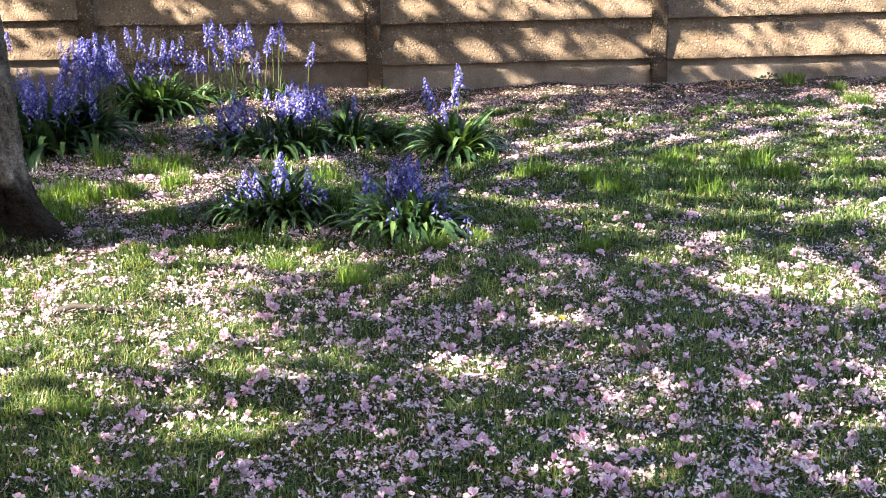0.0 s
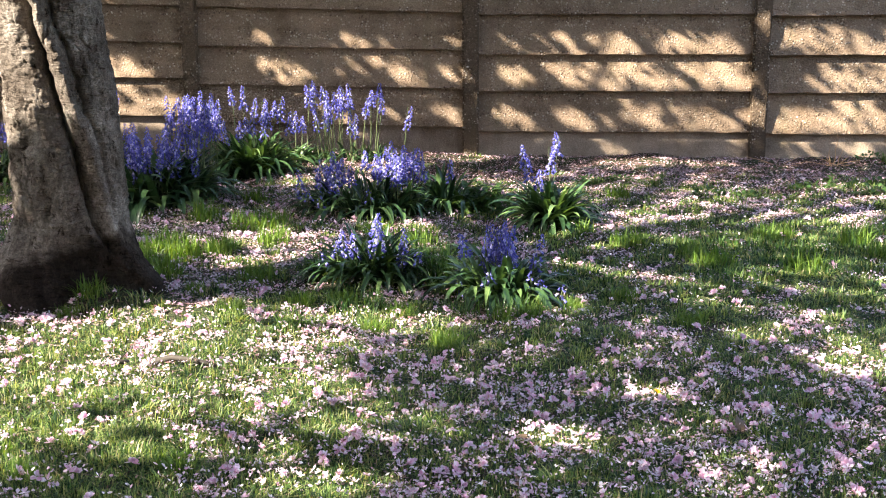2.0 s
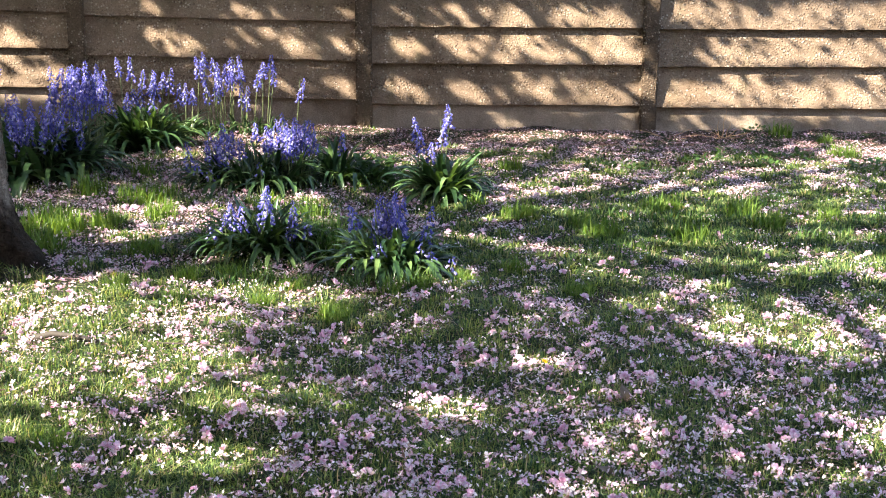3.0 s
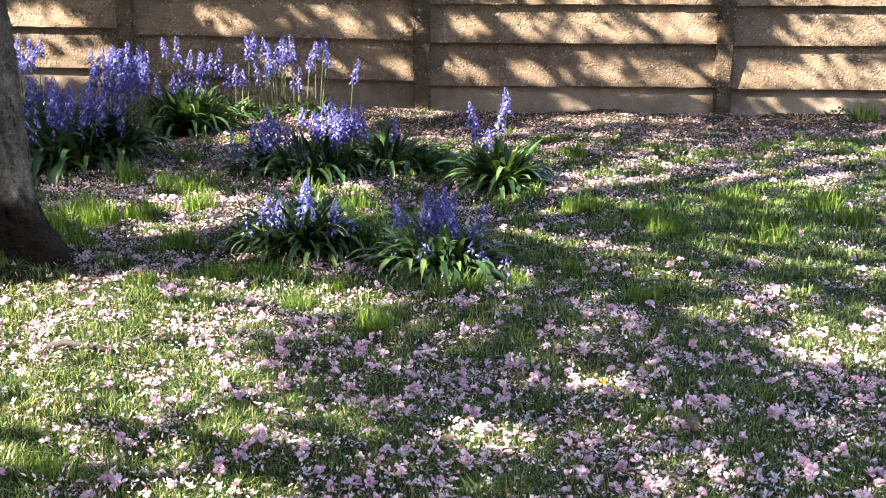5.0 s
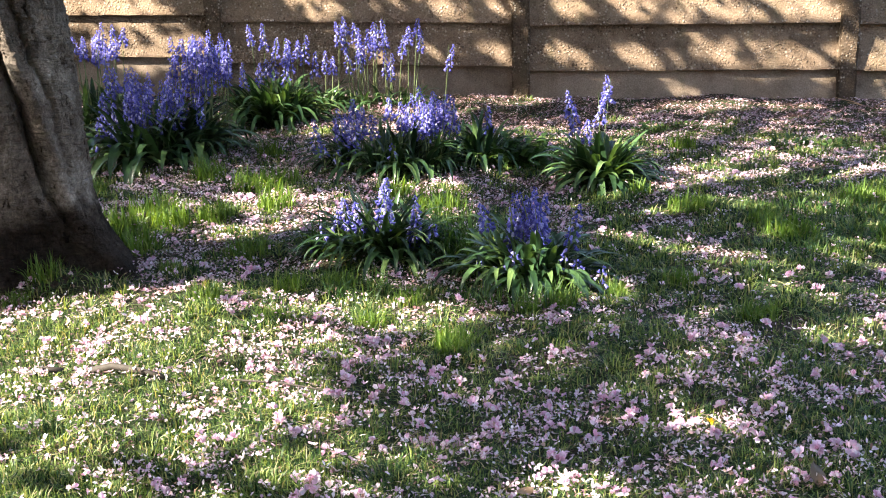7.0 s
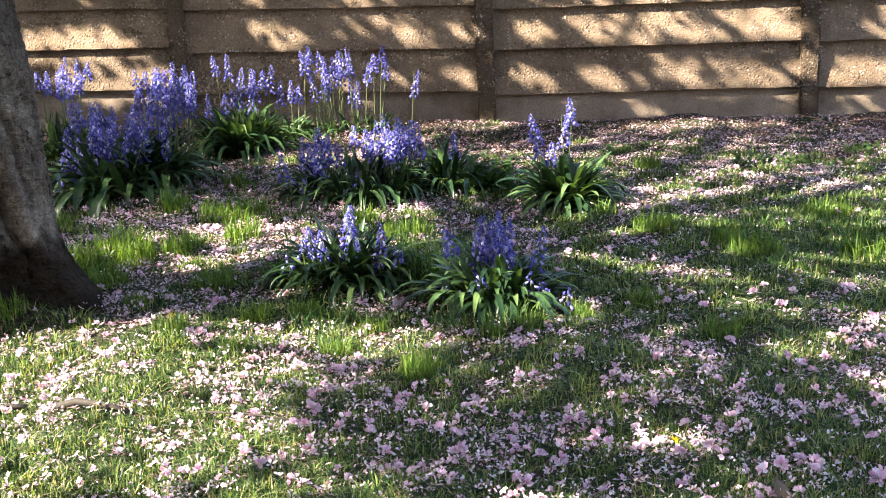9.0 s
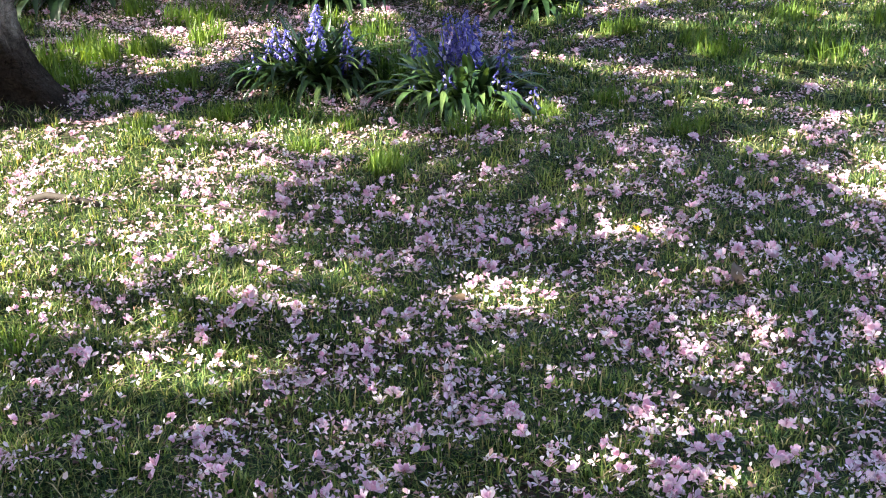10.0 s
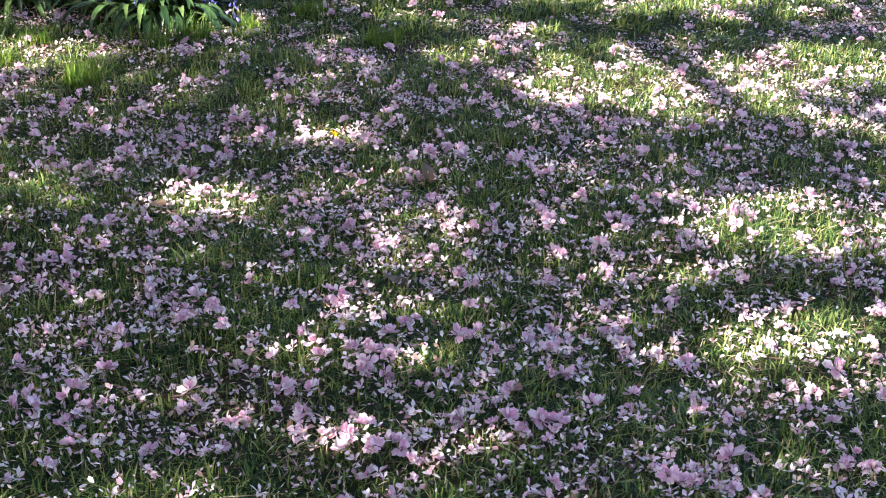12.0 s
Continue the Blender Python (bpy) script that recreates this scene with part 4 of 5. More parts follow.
def build_stick(name, label, pts, radius, mat):
    me = limb_mesh([(x, y, float(ground_z(x, y)) + z) for x, y, z in pts], [radius * (1 - 0.1 * k) for k in range(len(pts))], name)
    me.materials[0] = mat
    tagged(new(name, me), label, "stick")


build_stick("fallen_stick", "short dark fallen stick lying in sunlit grass", [(-0.75, -4.64, 0.014), (-0.68, -4.65, 0.026), (-0.6, -4.67, 0.022), (-0.53, -4.68, 0.012)], 0.011, STICK)
build_stick("fallen_stick", "stub of a dark stick almost buried in grass", [(-0.92, -4.64, 0.02), (-0.88, -4.635, 0.03), (-0.83, -4.63, 0.022)], 0.01, STICK)
build_stick("fallen_twig", "thin dark twig lying among fallen petals", [(-0.35, -4.66, 0.015), (-0.22, -4.68, 0.02), (-0.1, -4.7, 0.016), (0.02, -4.69, 0.012)], 0.003, STICK)


def yellow_flower(x, y):
    gen = np.random.default_rng(9)
    n = 44
    tv, tf = [(0, 0, 0), (0.15, 0.6, 0.1), (0, 1, 0.02), (-0.15, 0.6, 0.1)], [(0, 1, 2), (0, 2, 3)]
    v, f = strewn(tv, tf, np.zeros((n, 3)) + np.stack([np.zeros(n), np.zeros(n), gen.uniform(0, 0.006, n)], -1), turns(n, 0.4, gen), gen.uniform(0.008, 0.015, n))
    ob = new("yellow_flower", mesh_arrays("yellow_flower", v, f, YELLOW, False))
    ob.matrix_basis = pose(x, y, float(ground_z(x, y)) + 0.024, -20, 0, 0) @ Matrix.Scale(0.8, 4)
    tagged(ob, "single small yellow flower head in the grass", "flower")


yellow_flower(0.845, -4.86)


def withered_leaf(x, y, length, width, turn, lift):
    """A curled dead leaf: a pointed oval, folded along its rib and rolled up at the edges."""
    v, f, n = [], [], 7
    for k in range(n):
        s = k / (n - 1)
        w = width / 2 * math.sin(math.pi * (0.06 + 0.9 * s)) ** 0.8
        for j in (-2, -1, 0, 1, 2):
            v.append((w * j / 2, (s - 0.5) * length, 0.18 * width * (j / 2) ** 2 + 0.1 * length * math.sin(3 * s + j)))
    for k in range(n - 1):
        for j in range(4):
            a = 5 * k + j
            f.append((a, a + 1, a + 6, a + 5))
    ob = new("withered_leaf", mesh_of("withered_leaf", v, f, DRY_LEAF))
    ob.matrix_basis = pose(x, y, float(ground_z(x, y)) + 0.024, lift, 12, turn)
    tagged(ob, "curled brown withered leaf lying among petals", "leaf", "withered leaves on the lawn")


DRY_LEAF = thin_leaf("withered_leaf", [(0.0, (0.07, 0.045, 0.03)), (1.0, (0.11, 0.075, 0.05))], 0.6, 0.1, False)
for spot in ((1.05, -5.1, 0.06, 0.035, 20, 35), (0.92, -5.63, 0.06, 0.03, 70, 15), (0.44, -5.24, 0.055, 0.04, 100, 0)):
    withered_leaf(*spot)

# ---- lawn, petals, blossoms and litter ----
def allowed(x, y):
    """False under the trunk and in the fence."""
    return (((x - TREE.x - 0.05) / 0.3) ** 2 + ((y - TREE.y) / 0.26) ** 2 > 1) & (y < -0.025) | (np.abs(x + 1.16) < 0.14) & (y < -3.87) & (y > -4.1)


GRASSY_BACK = [
    (-1.2, -2.27, 0.09, 0.17), (-1.09, -1.69, 0.07, 0.21), (-0.93, -2.44, 0.06, 0.11), (-0.83, -2.34, 0.06, 0.11), (-0.74, -2.83, 0.07, 0.16), (-0.94, -3.0, 0.07, 0.13),
    (-0.68, -3.44, 0.08, 0.14), (-1.23, -2.89, 0.07, 0.14), (-1.09, -3.09, 0.06, 0.09), (-1.68, -2.43, 0.08, 0.17), (-1.31, -3.15, 0.1, 0.15), (-1.09, -3.46, 0.05, 0.09),
    (-0.87, -3.69, 0.06, 0.07), (-0.31, -2.51, 0.06, 0.18), (-0.1, -2.72, 0.07, 0.19), (-0.1, -4.14, 0.07, 0.1), (0.18, -4.36, 0.09, 0.07), (-0.42, -3.84, 0.11, 0.09),
    (-0.27, -3.78, 0.09, 0.09), (-0.02, -3.93, 0.07, 0.07), (-0.64, -4.03, 0.08, 0.07),
]
GRASSY_FRONT = [
    (-0.4, -4.19, 0.07, 0.08), (-0.14, -4.07, 0.08, 0.08), (0.17, -4.29, 0.07, 0.11), (-0.44, -4.91, 0.04, 0.1), (-0.43, -4.63, 0.05, 0.06), (-0.27, -4.66, 0.04, 0.04),
    (-0.11, -4.4, 0.04, 0.07), (0.24, -5.18, 0.07, 0.11), (-0.68, -3.94, 0.07, 0.09), (-0.63, -4.83, 0.04, 0.11), (-0.78, -4.87, 0.04, 0.13), (-0.12, -5.07, 0.07, 0.05),
    (-0.69, -4.03, 0.05, 0.1), (0.09, -4.97, 0.04, 0.07), (0.46, -4.31, 0.07, 0.1), (0.87, -4.42, 0.12, 0.1), (1.1, -4.74, 0.06, 0.08), (0.7, -4.21, 0.08, 0.08),
    (1.09, -4.07, 0.08, 0.08), (1.72, -4.04, 0.07, 0.09), (0.96, -4.96, 0.07, 0.07), (1.25, -4.82, 0.07, 0.06), (0.49, -4.91, 0.06, 0.07), (-0.25, -4.92, 0.08, 0.11),
]
MATS_BACK = [
    (-1.09, -1.95, 0.08, 0.3), (-0.87, -1.97, 0.07, 0.3), (-1.33, -2.55, 0.1, 0.16), (-0.9, -3.43, 0.07, 0.11), (-0.7, -3.64, 0.08, 0.08), (-0.83, -3.32, 0.06, 0.08),
    (-0.69, -3.09, 0.04, 0.08), (0.0, -2.53, 0.13, 0.15), (-0.06, -4.29, 0.08, 0.08), (0.17, -4.04, 0.08, 0.07), (-1.35, -2.89, 0.07, 0.09), (-0.95, -3.8, 0.08, 0.06),
    (-0.38, -4.01, 0.07, 0.07),
]
MATS_FRONT = [
    (-0.42, -4.44, 0.09, 0.1), (-0.08, -4.22, 0.09, 0.08), (-0.29, -4.26, 0.04, 0.07), (0.07, -4.62, 0.04, 0.15), (-0.11, -4.68, 0.08, 0.06), (-0.21, -4.91, 0.06, 0.05),
    (-0.12, -4.93, 0.03, 0.05), (0.16, -4.82, 0.05, 0.08), (-0.66, -4.34, 0.04, 0.07), (-0.77, -4.44, 0.05, 0.05), (0.09, -5.18, 0.03, 0.06), (0.06, -4.06, 0.05, 0.06),
    (1.41, -4.05, 0.05, 0.06), (1.31, -4.39, 0.05, 0.05), (0.92, -4.63, 0.07, 0.06), (1.31, -5.11, 0.05, 0.08), (1.54, -4.98, 0.04, 0.05), (1.4, -5.14, 0.02, 0.06),
    (0.81, -4.83, 0.06, 0.06), (0.54, -5.12, 0.04, 0.05),
]


def mat_share(x, y):
    """From 0, where the grass is thick, to 1, where petals lie in a mat on bare soil."""
    front = np.clip((-4.1 - y) / 0.8, 0, 1)
    m = (0.4 - 0.15 * front) * rough(x, y, 0.2, 2) + 0.35 * rough(x, y, 0.085, 6) + (0.15 + 0.25 * front) * rough(x, y, 0.04, 4)
    m = m + 0.22 * front * np.clip((x + 0.5) / 1.0, -0.3, 1)
    m = m - 0.38 * np.exp(-(((x - 1.5) / 1.1) ** 2 + ((y + 3.2) / 0.8) ** 2)) + 0.22 * np.exp(-(((x - 1.8) / 1.1) ** 2 + ((y + 1.8) / 0.45) ** 2))
    m = m - 0.35 * np.exp(-(((x + 0.9) / 0.6) ** 2 + ((y + 5.5) / 0.5) ** 2))
    m = m + 0.1 * np.clip((y + 4.2) / 0.6, 0, 1)
    m = m + 0.55 * np.exp(-(((x + 0.75) / 0.8) ** 2 + ((y + 2.2) / 1.0) ** 2))
    m = m - 0.34 * np.exp(-(((x - 1.8) / 0.9) ** 2 + ((y + 2.5) / 0.7) ** 2))
    m = m + 0.2 * np.exp(-(((x - 0.9) / 0.35) ** 2 + ((y + 2.2) / 0.8) ** 2))
    m = m + 1.2 * np.clip((y + 1.15 + 0.2 * rough(x, y, 0.3, 1)) / 0.5, 0, 1)
    for size, places in ((-0.75, GRASSY_BACK), (-0.3, GRASSY_FRONT), (0.9, MATS_BACK), (0.6, MATS_FRONT)):
        for cx, cy, rx, ry in places:
            m = m + size * np.exp(-1.3 * (((x - cx) / (rx + 0.015)) ** 2 + ((y - cy) / (ry + 0.015)) ** 2))
    return np.clip(0.5 + 2.1 * (m + 0.08), 0, 1)


def grass_share(x, y):
    bare = np.clip((-0.55 - y) / 0.5, 0.02, 1)
    return (1 - 0.9 * mat_share(x, y)) * bare


CELL = 0.01
CLUMPED = np.zeros((800, 720))  # how much a place lies inside a clump of grass


def clumped(x, y):
    i = np.clip(((x + 3.8) / CELL).astype(int), 0, 799)
    j = np.clip(((y + 7.1) / CELL).astype(int), 0, 719)
    return CLUMPED[i, j]


def petal_share(x, y):
    front = np.clip((-3.9 - y) / 0.8, 0, 1) * np.clip((x + 0.6) / 1.0, 0.5, 1)
    return (0.04 + (0.5 + 0.28 * front) * mat_share(x, y)) * np.clip((-0.45 - y) / 1.2, 0.08, 1)


def seen_area(n, gen):
    """Places on the part of the lawn under the tree; they thin out gradually towards its rim."""
    n = int(1.16 * n)
    x = gen.uniform(-3.7, 4.1, n)
    y = -8.0 * gen.uniform(0, 1, n)
    rim = gen.exponential(0.3, n)
    keep = (np.abs(x - 0.45) - 1.0 - 0.45 * np.maximum(0, y + 7.4) < rim) & (-6.8 - y < rim) & allowed(x, y)
    return x[keep], y[keep]


def build_grass():
    """Clumps a hand's width across, their blades fanning outwards, and a thin nap of short blades between them."""
    gen = np.random.default_rng(31)
    cx, cy = seen_area(20000, gen)
    keep = gen.uniform(0, 1, len(cx)) < grass_share(cx, cy) * 0.8
    cx, cy = cx[keep], cy[keep]
    r = gen.uniform(0.024, 0.07, len(cx))
    for x, y, q in zip(cx, cy, r):
        i0, j0, k = int((x + 3.8) / CELL), int((y + 7.1) / CELL), int(q / CELL) + 1
        ii, jj = np.meshgrid(np.arange(max(0, i0 - k), min(800, i0 + k + 1)), np.arange(max(0, j0 - k), min(720, j0 + k + 1)), indexing="ij")
        near = np.clip(1.25 - np.hypot(ii * CELL - 3.8 - x, jj * CELL - 7.1 - y) / q, 0, 1)
        CLUMPED[ii, jj] = np.maximum(CLUMPED[ii, jj], near)
    n = (r * r * np.where(cy > -4.2, 15500, 22000)).astype(int) + 8
    c = np.repeat(np.arange(len(cx)), n)
    a, d = gen.uniform(0, 2 * np.pi, len(c)), np.sqrt(gen.uniform(0, 1, len(c)))
    x, y = cx[c] + d * r[c] * np.cos(a), cy[c] + d * r[c] * np.sin(a)
    tall = gen.uniform(0.6, 1.55, len(cx))[c] * (1.15 - 0.45 * d)
    p = np.stack([x, y, ground_z(x, y) - 0.003], -1)
    v1, f1 = blades(len(x), p, 0.033 * tall, 0.0032 + 0.0022 * np.clip((y + 4.6) / 1.2, 0, 1), gen, 0.8 + 0.9 * d + gen.normal(0, 0.3, len(x)), a + gen.normal(0, 0.9, len(x)))
    x, y = seen_area(310000, gen)
    keep = gen.uniform(0, 1, len(x)) < (0.05 + 0.5 * np.clip((-4.0 - y) / 0.6, 0, 1) + 0.45 * grass_share(x, y)) * np.clip((-0.6 - y) / 0.5, 0.03, 1)
    x, y = x[keep], y[keep]
    p = np.stack([x, y, ground_z(x, y) - 0.003], -1)
    v2, f2 = blades(len(x), p, 0.031, 0.0031, gen, 1.4)
    # dense short turf where the walk comes nearest
    x, y = gen.uniform(-1.9, 2.6, 70000), gen.uniform(-6.9, -4.1, 70000)
    keep = (np.abs(x - 0.45) < 1.0 + 0.45 * (y + 7.4)) & (gen.uniform(0, 1, len(x)) < 1.15 - 0.5 * mat_share(x, y)) & allowed(x, y)
    x, y = x[keep], y[keep]
    x2, y2 = gen.uniform(-0.7, 2.1, 60000), gen.uniform(-6.9, -5.1, 60000)
    keep = (np.abs(x2 - 0.5) < 1.0 + 0.45 * (y2 + 7.4)) & (gen.uniform(0, 1, len(x2)) < 1.1 - 0.45 * mat_share(x2, y2))
    x, y = np.concatenate([x, x2[keep]]), np.concatenate([y, y2[keep]])
    v4, f4 = blades(len(x), np.stack([x, y, ground_z(x, y) - 0.003], -1), 0.024, 0.0034, gen, 1.0)
    # thin, coarser grass on the lawn round about
    x, y = gen.uniform(-6.5, 6.5, 20000), gen.uniform(-10.5, -0.6, 20000)
    keep = (np.abs(x - 0.45) > 1.0 + 0.45 * np.maximum(0, y + 7.4)) | (y < -6.9)
    x, y = x[keep], y[keep]
    v3, f3 = blades(len(x), np.stack([x, y, np.full(len(x), -0.03)], -1), 0.06, 0.005, gen, 0.9)
    v = np.concatenate([v1, v2, v3, v4])
    f = np.concatenate([f1, f2 + len(v1), f3 + len(v1) + len(v2), f4 + len(v1) + len(v2) + len(v3)])
    tagged(new("grass", mesh_arrays("grass", v, f, GRASS, False)), "short clumpy green lawn grass strewn with petals", "grass", kind="stuff")


PETAL_V = [(0, -0.5, 0.02), (0.36, -0.02, 0.1), (0.2, 0.44, 0.07), (0, 0.36, 0.03), (-0.2, 0.44, 0.07), (-0.36, -0.02, 0.1), (0, 0, -0.03)]
PETAL_F = [(0, 1, 6), (1, 2, 6), (2, 3, 6), (3, 4, 6), (4, 5, 6), (5, 0, 6)]


def star_arrays(gen):
    """A few narrow petals spreading from one point, about 24 mm across."""
    v, f = [], []
    for k in range(int(gen.integers(4, 8))):
        a, up = gen.uniform(0, 6.28), gen.uniform(0.05, 0.9)
        r = gen.uniform(0.009, 0.015)
        c, s, h, w = math.cos(a), math.sin(a), math.sin(up), gen.uniform(0.0022, 0.0042)
        n = len(v)
        v += [(0.001 * c, 0.001 * s, 0), (0.6 * r * c - w * s, 0.6 * r * s + w * c, 0.6 * r * h + 0.001), (r * c, r * s, r * h), (0.6 * r * c + w * s, 0.6 * r * s - w * c, 0.6 * r * h + 0.001)]
        f += [(n, n + 1, n + 2), (n, n + 2, n + 3)]
    return v, f


def build_petals():
    gen = np.random.default_rng(41)
    x, y = seen_area(56000, gen)
    keep = gen.uniform(0, 1, len(x)) < petal_share(x, y) * (1 - 0.6 * clumped(x, y))
    x, y = x[keep], y[keep]
    n = gen.choice([1, 1, 2, 4, 8, 13], len(x))
    wad = np.repeat(0.009 + 0.0012 * n, n)
    lift = np.repeat(0.0013 * n, n)
    x, y = np.repeat(x, n), np.repeat(y, n)
    x, y = x + wad * gen.normal(0, 1, len(x)), y + wad * gen.normal(0, 1, len(x))
    ok = allowed(x, y)
    x, y, lift = x[ok], y[ok], lift[ok]
    z = ground_z(x, y) + 0.001 + (0.006 + lift) * gen.uniform(0, 1, len(x)) + 0.026 * clumped(x, y) + 0.008 * (y < -4.1)
    p = np.stack([x, y, z], -1)
    folded = [(0.42 * a, b, 2.6 * c + 0.25 * abs(a)) for a, b, c in PETAL_V]
    notched = [(0.8 * a, 1.1 * b + 0.15 * a, 1.6 * c) for a, b, c in PETAL_V]
    kind = gen.choice([0, 1, 1, 1, 2], len(x))
    vs, fs, n0 = [], [], 0
    for k, shape in enumerate((PETAL_V, folded, notched)):
        q = p[kind == k]
        v, f = strewn(shape, PETAL_F, q, turns(len(q), 0.75, gen), gen.triangular(0.004, 0.0078, 0.017, len(q)))
        vs.append(v)
        fs.append(f + n0)
        n0 += len(v)
    # petals pressed flat where they cover the bare soil, out to the foot of the fence
    x, y = seen_area(290000, gen)
    m = mat_share(x, y)
    keep = (gen.uniform(0, 1, len(x)) < m * m * np.where(y > -0.5, 0.34, 0.9) * (1 - 0.9 * clumped(x, y)) * np.clip((y + 5.0) / 0.9, 0.4, 1) * np.where(y > -0.7, np.clip(0.7 + 1.6 * rough(x, y, 0.13, 1), 0.1, 1.6), 1)) & allowed(x, y)
    x, y = x[keep], y[keep]
    p = np.stack([x, y, ground_z(x, y) + 0.003 + 0.008 * gen.uniform(0, 1, len(x))], -1)
    v, f = strewn([(0, -0.5, 0), (0.34, 0.05, 0.07), (0, 0.45, 0.02), (-0.34, 0.05, 0.07)], [(0, 1, 2), (0, 2, 3)], p, turns(len(x), 0.3, gen), gen.triangular(0.007, 0.012, 0.021, len(x)))
    tagged(new("faded_petals", mesh_arrays("faded_petals", v, f, FADED)), "mats of faded pink petals pressed on bare soil", "petals", kind="stuff")
    # loose stars of narrow petals, what is left of fallen blossoms
    x, y = seen_area(40000, gen)
    keep = gen.uniform(0, 1, len(x)) < petal_share(x, y) * (1 - 0.5 * clumped(x, y)) * np.clip((-y - 3.3) / 1.8, 0.04, 1.4)
    x, y = x[keep], y[keep]
    p = np.stack([x, y, ground_z(x, y) + 0.008 + 0.006 * gen.uniform(0, 1, len(x)) + 0.022 * clumped(x, y) + 0.006 * (y < -4.1)], -1)
    kind = gen.integers(0, 5, len(x))
    for k in range(5):
        v, f = strewn(*star_arrays(gen), p[kind == k], turns(int((kind == k).sum()), 0.4, gen), gen.triangular(0.6, 0.9, 1.35, int((kind == k).sum())))
        vs.append(v)
        fs.append(f + n0)
        n0 += len(v)
    v, f = np.concatenate(vs), np.concatenate(fs)
    tagged(new("petals", mesh_arrays("petals", v, f, PETAL)), "scattered pale pink cherry petals on the lawn", "petals", kind="stuff")


def blossom_arrays(gen):
    """A fallen double cherry blossom: rings of ruffled petals round a reddish middle."""
    p, r, s = [], [], []
    for ring, (n, tip, reach, size) in enumerate(((7, 0.25, 0.0125, 0.021), (6, 0.7, 0.009, 0.019), (5, 1.15, 0.005, 0.016))):
        for k in range(n):
            if gen.uniform() < 0.25:
                continue
            a = 2 * math.pi * (k + gen.uniform(-0.45, 0.45)) / n + ring
            q = Matrix.Rotation(a - math.pi / 2, 3, "Z") @ Matrix.Rotation(tip + gen.normal(0, 0.35), 3, "X") @ Matrix.Rotation(gen.normal(0, 0.5), 3, "Y")
            r.append(np.array(q))
            p.append(np.array(q @ Vector((0, size * 0.5, 0))) + (reach * 0.35 * math.cos(a), reach * 0.35 * math.sin(a), 0.003 + 0.002 * ring))
            s.append(size * gen.uniform(0.85, 1.2))
    return strewn(PETAL_V, PETAL_F, np.array(p), np.array(r), np.array(s))


bg = np.random.default_rng(51)
BLOSSOMS = [blossom_arrays(bg) for _ in range(6)]
BLOSSOM_MESHES = [mesh_arrays("blossom", v, f, BLOSSOM) for v, f in BLOSSOMS]


NEAR_BLOSSOMS = [
    (0.18, -5.44), (0.25, -5.49), (0.29, -5.48), (0.36, -5.30), (0.53, -5.19), (0.93, -5.81), (0.90, -5.84), (1.02, -5.85),
    (0.78, -5.90), (0.71, -5.99), (0.37, -5.95), (0.56, -5.98), (1.20, -5.99), (1.21, -6.09), (1.06, -6.14), (1.11, -6.14),
    (1.14, -6.15), (0.81, -6.14), (0.84, -6.12), (0.85, -6.18), (1.40, -6.23), (1.28, -6.29), (1.45, -5.72), (1.36, -5.50),
    (1.49, -5.29), (1.38, -5.24), (1.53, -5.04), (1.29, -5.08), (1.33, -5.12), (1.14, -4.96), (1.07, -4.95), (0.93, -4.86),
    (0.81, -4.87), (0.85, -4.91), (1.69, -5.33), (1.66, -6.00), (1.38, -6.11), (1.42, -5.93), (1.22, -5.66), (0.82, -5.69),
    (0.61, -5.79), (1.79, -5.49), (0.55, -5.66), (0.67, -4.80), (0.35, -5.02), (1.06, -5.62),
]
FAR_BLOSSOMS = [
    (-0.01, -5.31), (-0.29, -5.50), (0.94, -5.46), (0.83, -5.47), (1.07, -4.96), (1.13, -5.00), (1.26, -5.03), (1.30, -5.13),
    (0.35, -4.83), (0.74, -4.48), (0.66, -4.83), (1.16, -3.69), (1.37, -4.20), (-0.52, -4.16), (-0.66, -5.57), (-0.67, -5.42),
    (-1.39, -4.18), (-0.95, -5.32), (0.16, -4.55), (-0.05, -4.74), (0.70, -3.07), (0.56, -3.09), (0.83, -4.32), (-0.95, -4.87),
    (-0.98, -4.40), (1.21, -4.53), (1.46, -3.62), (-0.26, -5.51), (-1.26, -3.97), (-1.24, -3.95),
]


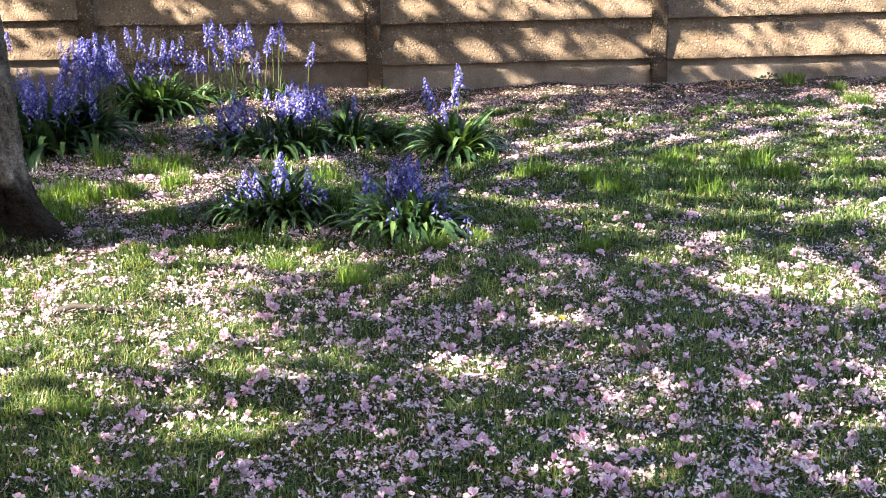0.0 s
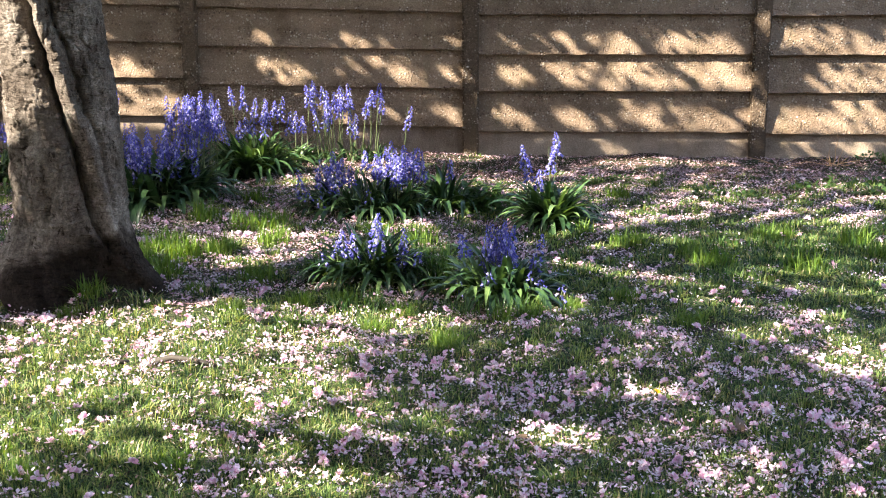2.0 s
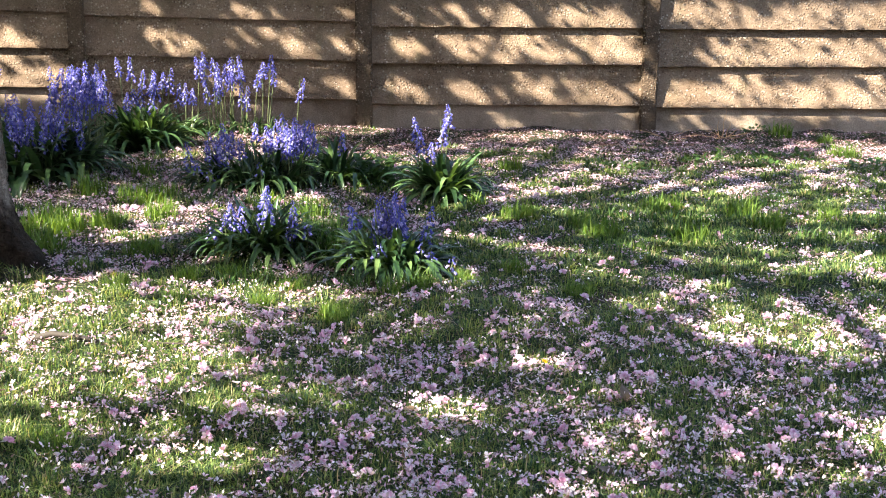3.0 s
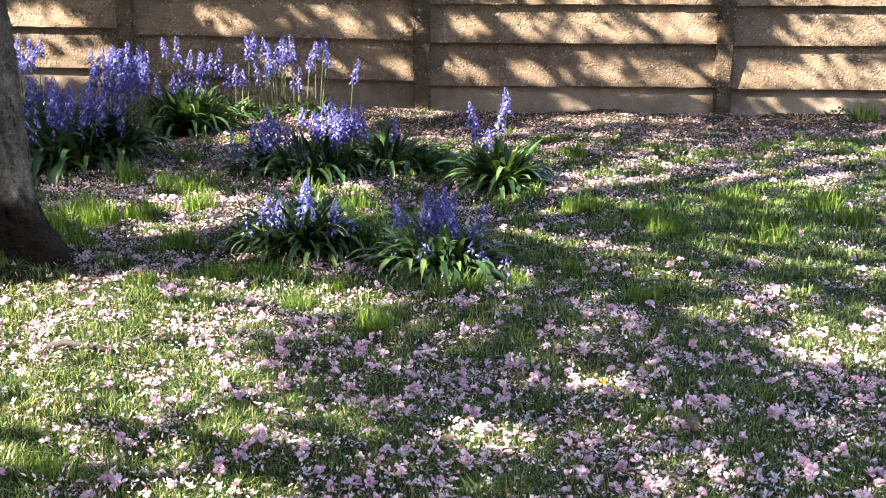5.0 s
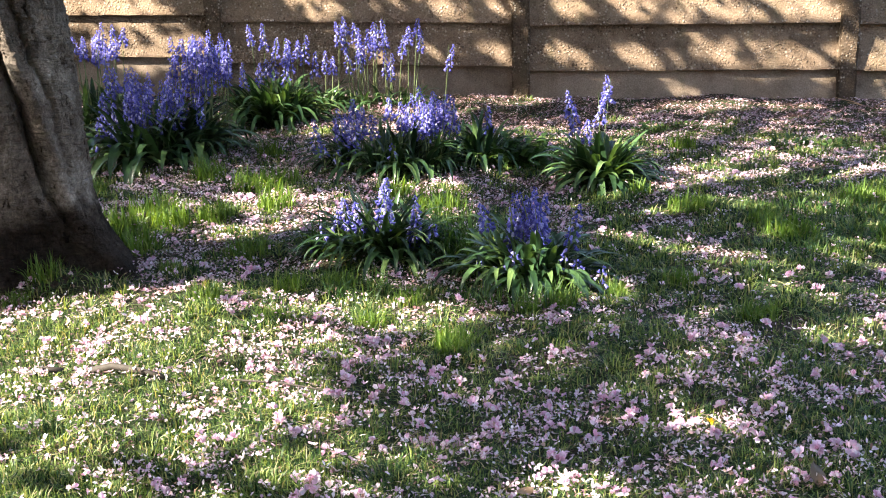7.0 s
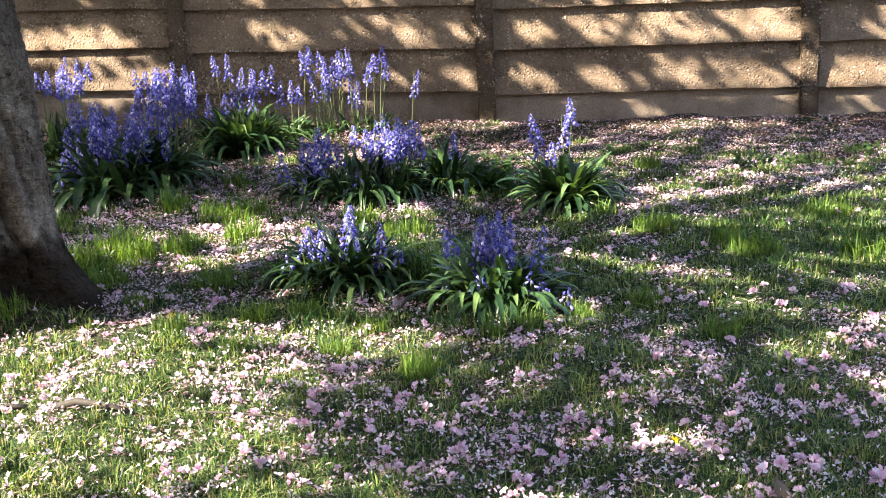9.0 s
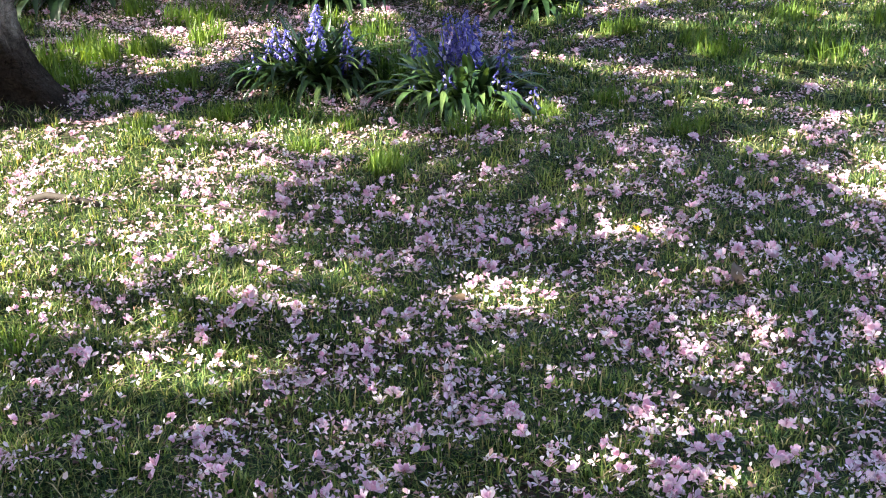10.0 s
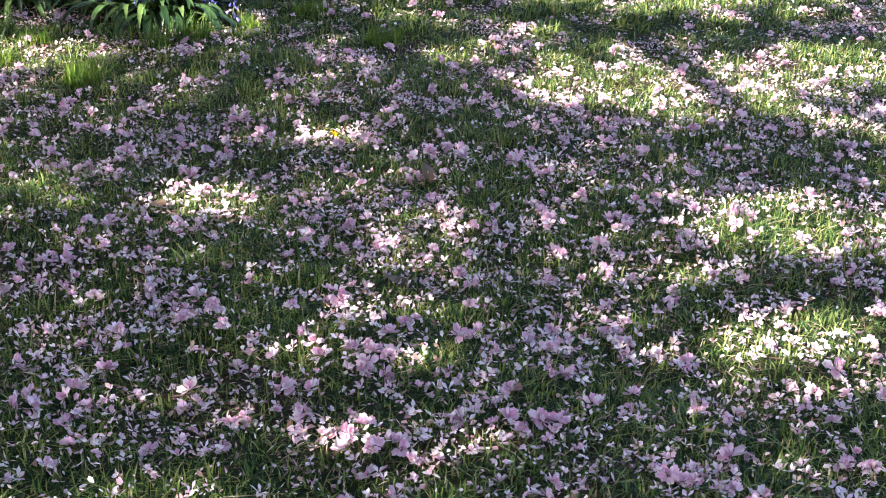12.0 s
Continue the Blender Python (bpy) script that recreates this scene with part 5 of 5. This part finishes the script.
def build_blossoms():
    gen = np.random.default_rng(61)
    x, y = seen_area(46000, gen)
    share = petal_share(x, y) * np.clip((-y - 1.0) / 3.5, 0.08, 1)
    keep = gen.uniform(0, 1, len(x)) < 0.62 * share * (1 - 0.75 * clumped(x, y)) * np.clip(0.55 + 0.9 * rough(x, y, 0.07, 3), 0.1, 1.4)
    x, y = x[keep], y[keep]
    near = np.nonzero((y < -4.9) & (np.abs(x - 0.7) < 0.95))[0][:215]
    for x0, y0 in NEAR_BLOSSOMS + FAR_BLOSSOMS:
        ob = new("fallen_blossom", BLOSSOM_MESHES[int(gen.integers(6))])
        ob.matrix_basis = pose(x0, y0, float(ground_z(x0, y0)) + 0.018, gen.normal(0, 25), gen.normal(0, 25), gen.uniform(0, 360)) @ Matrix.Scale(gen.uniform(0.68, 1.0), 4)
        tagged(ob, "large fallen double pink cherry blossom on the grass", "blossom", "fallen blossoms on the lawn")
    for i in near:
        ob = new("fallen_blossom", BLOSSOM_MESHES[int(gen.integers(6))])
        ob.matrix_basis = pose(x[i], y[i], float(ground_z(x[i], y[i])) + 0.025 * float(clumped(x[i : i + 1], y[i : i + 1])[0]) + gen.uniform(0.004, 0.016), gen.normal(0, 32), gen.normal(0, 32), gen.uniform(0, 360)) @ Matrix.Diagonal((*(gen.triangular(0.4, 0.55, 1.0) * gen.uniform(0.75, 1.2, 3)), 1))
        tagged(ob, "fallen double pink cherry blossom lying on the grass", "blossom", "fallen blossoms on the lawn")
    rest = np.setdiff1d(np.arange(len(x)), near)
    vs, fs, n0 = [], [], 0
    kind = gen.integers(0, 6, len(rest))
    for k in range(6):
        i = rest[kind == k]
        p = np.stack([x[i], y[i], ground_z(x[i], y[i]) + 0.025 * clumped(x[i], y[i]) + gen.uniform(0.004, 0.016, len(i))], -1)
        v, f = strewn(*BLOSSOMS[k], p, turns(len(i), 0.5, gen), gen.triangular(0.3, 0.58, 0.95, len(i)))
        vs.append(v)
        fs.append(f + n0)
        n0 += len(v)
    tagged(new("blossoms", mesh_arrays("blossoms", np.concatenate(vs), np.concatenate(fs), BLOSSOM)), "many fallen pink cherry blossoms across the lawn", "blossoms", kind="stuff")


def build_litter():
    gen = np.random.default_rng(71)
    x, y = seen_area(350000, gen)
    strip = np.exp(-(((y + 0.35) / 0.5) ** 2))
    keep = gen.uniform(0, 1, len(x)) < (0.2 * mat_share(x, y) + 0.14 * np.clip((-3.6 - y) / 0.6, 0, 1)) * (y < -0.6) + 0.75 * strip
    x, y = x[keep], y[keep]
    p = np.stack([x, y, ground_z(x, y) + gen.uniform(0.001, 0.014, len(x))], -1)
    near = y < -3.4
    vs, fs, n0 = [], [], 0
    for q, w in ((p[~near], 0.12), (p[near], 0.045)):
        tv = [(0, -0.5, 0), (w, 0, 0.06), (0, 0.5, 0), (-w, 0, 0.03)]
        v, f = strewn(tv, [(0, 1, 2), (0, 2, 3)], q, turns(len(q), 0.4, gen), gen.uniform(0.012, 0.032, len(q)))
        vs.append(v)
        fs.append(f + n0)
        n0 += len(v)
    v, f = np.concatenate(vs), np.concatenate(fs)
    tagged(new("litter", mesh_arrays("litter", v, f, LITTER, False)), "withered brown blossom stalks and bud scales", "litter", kind="stuff")


build_grass()
build_petals()
build_blossoms()
build_litter()
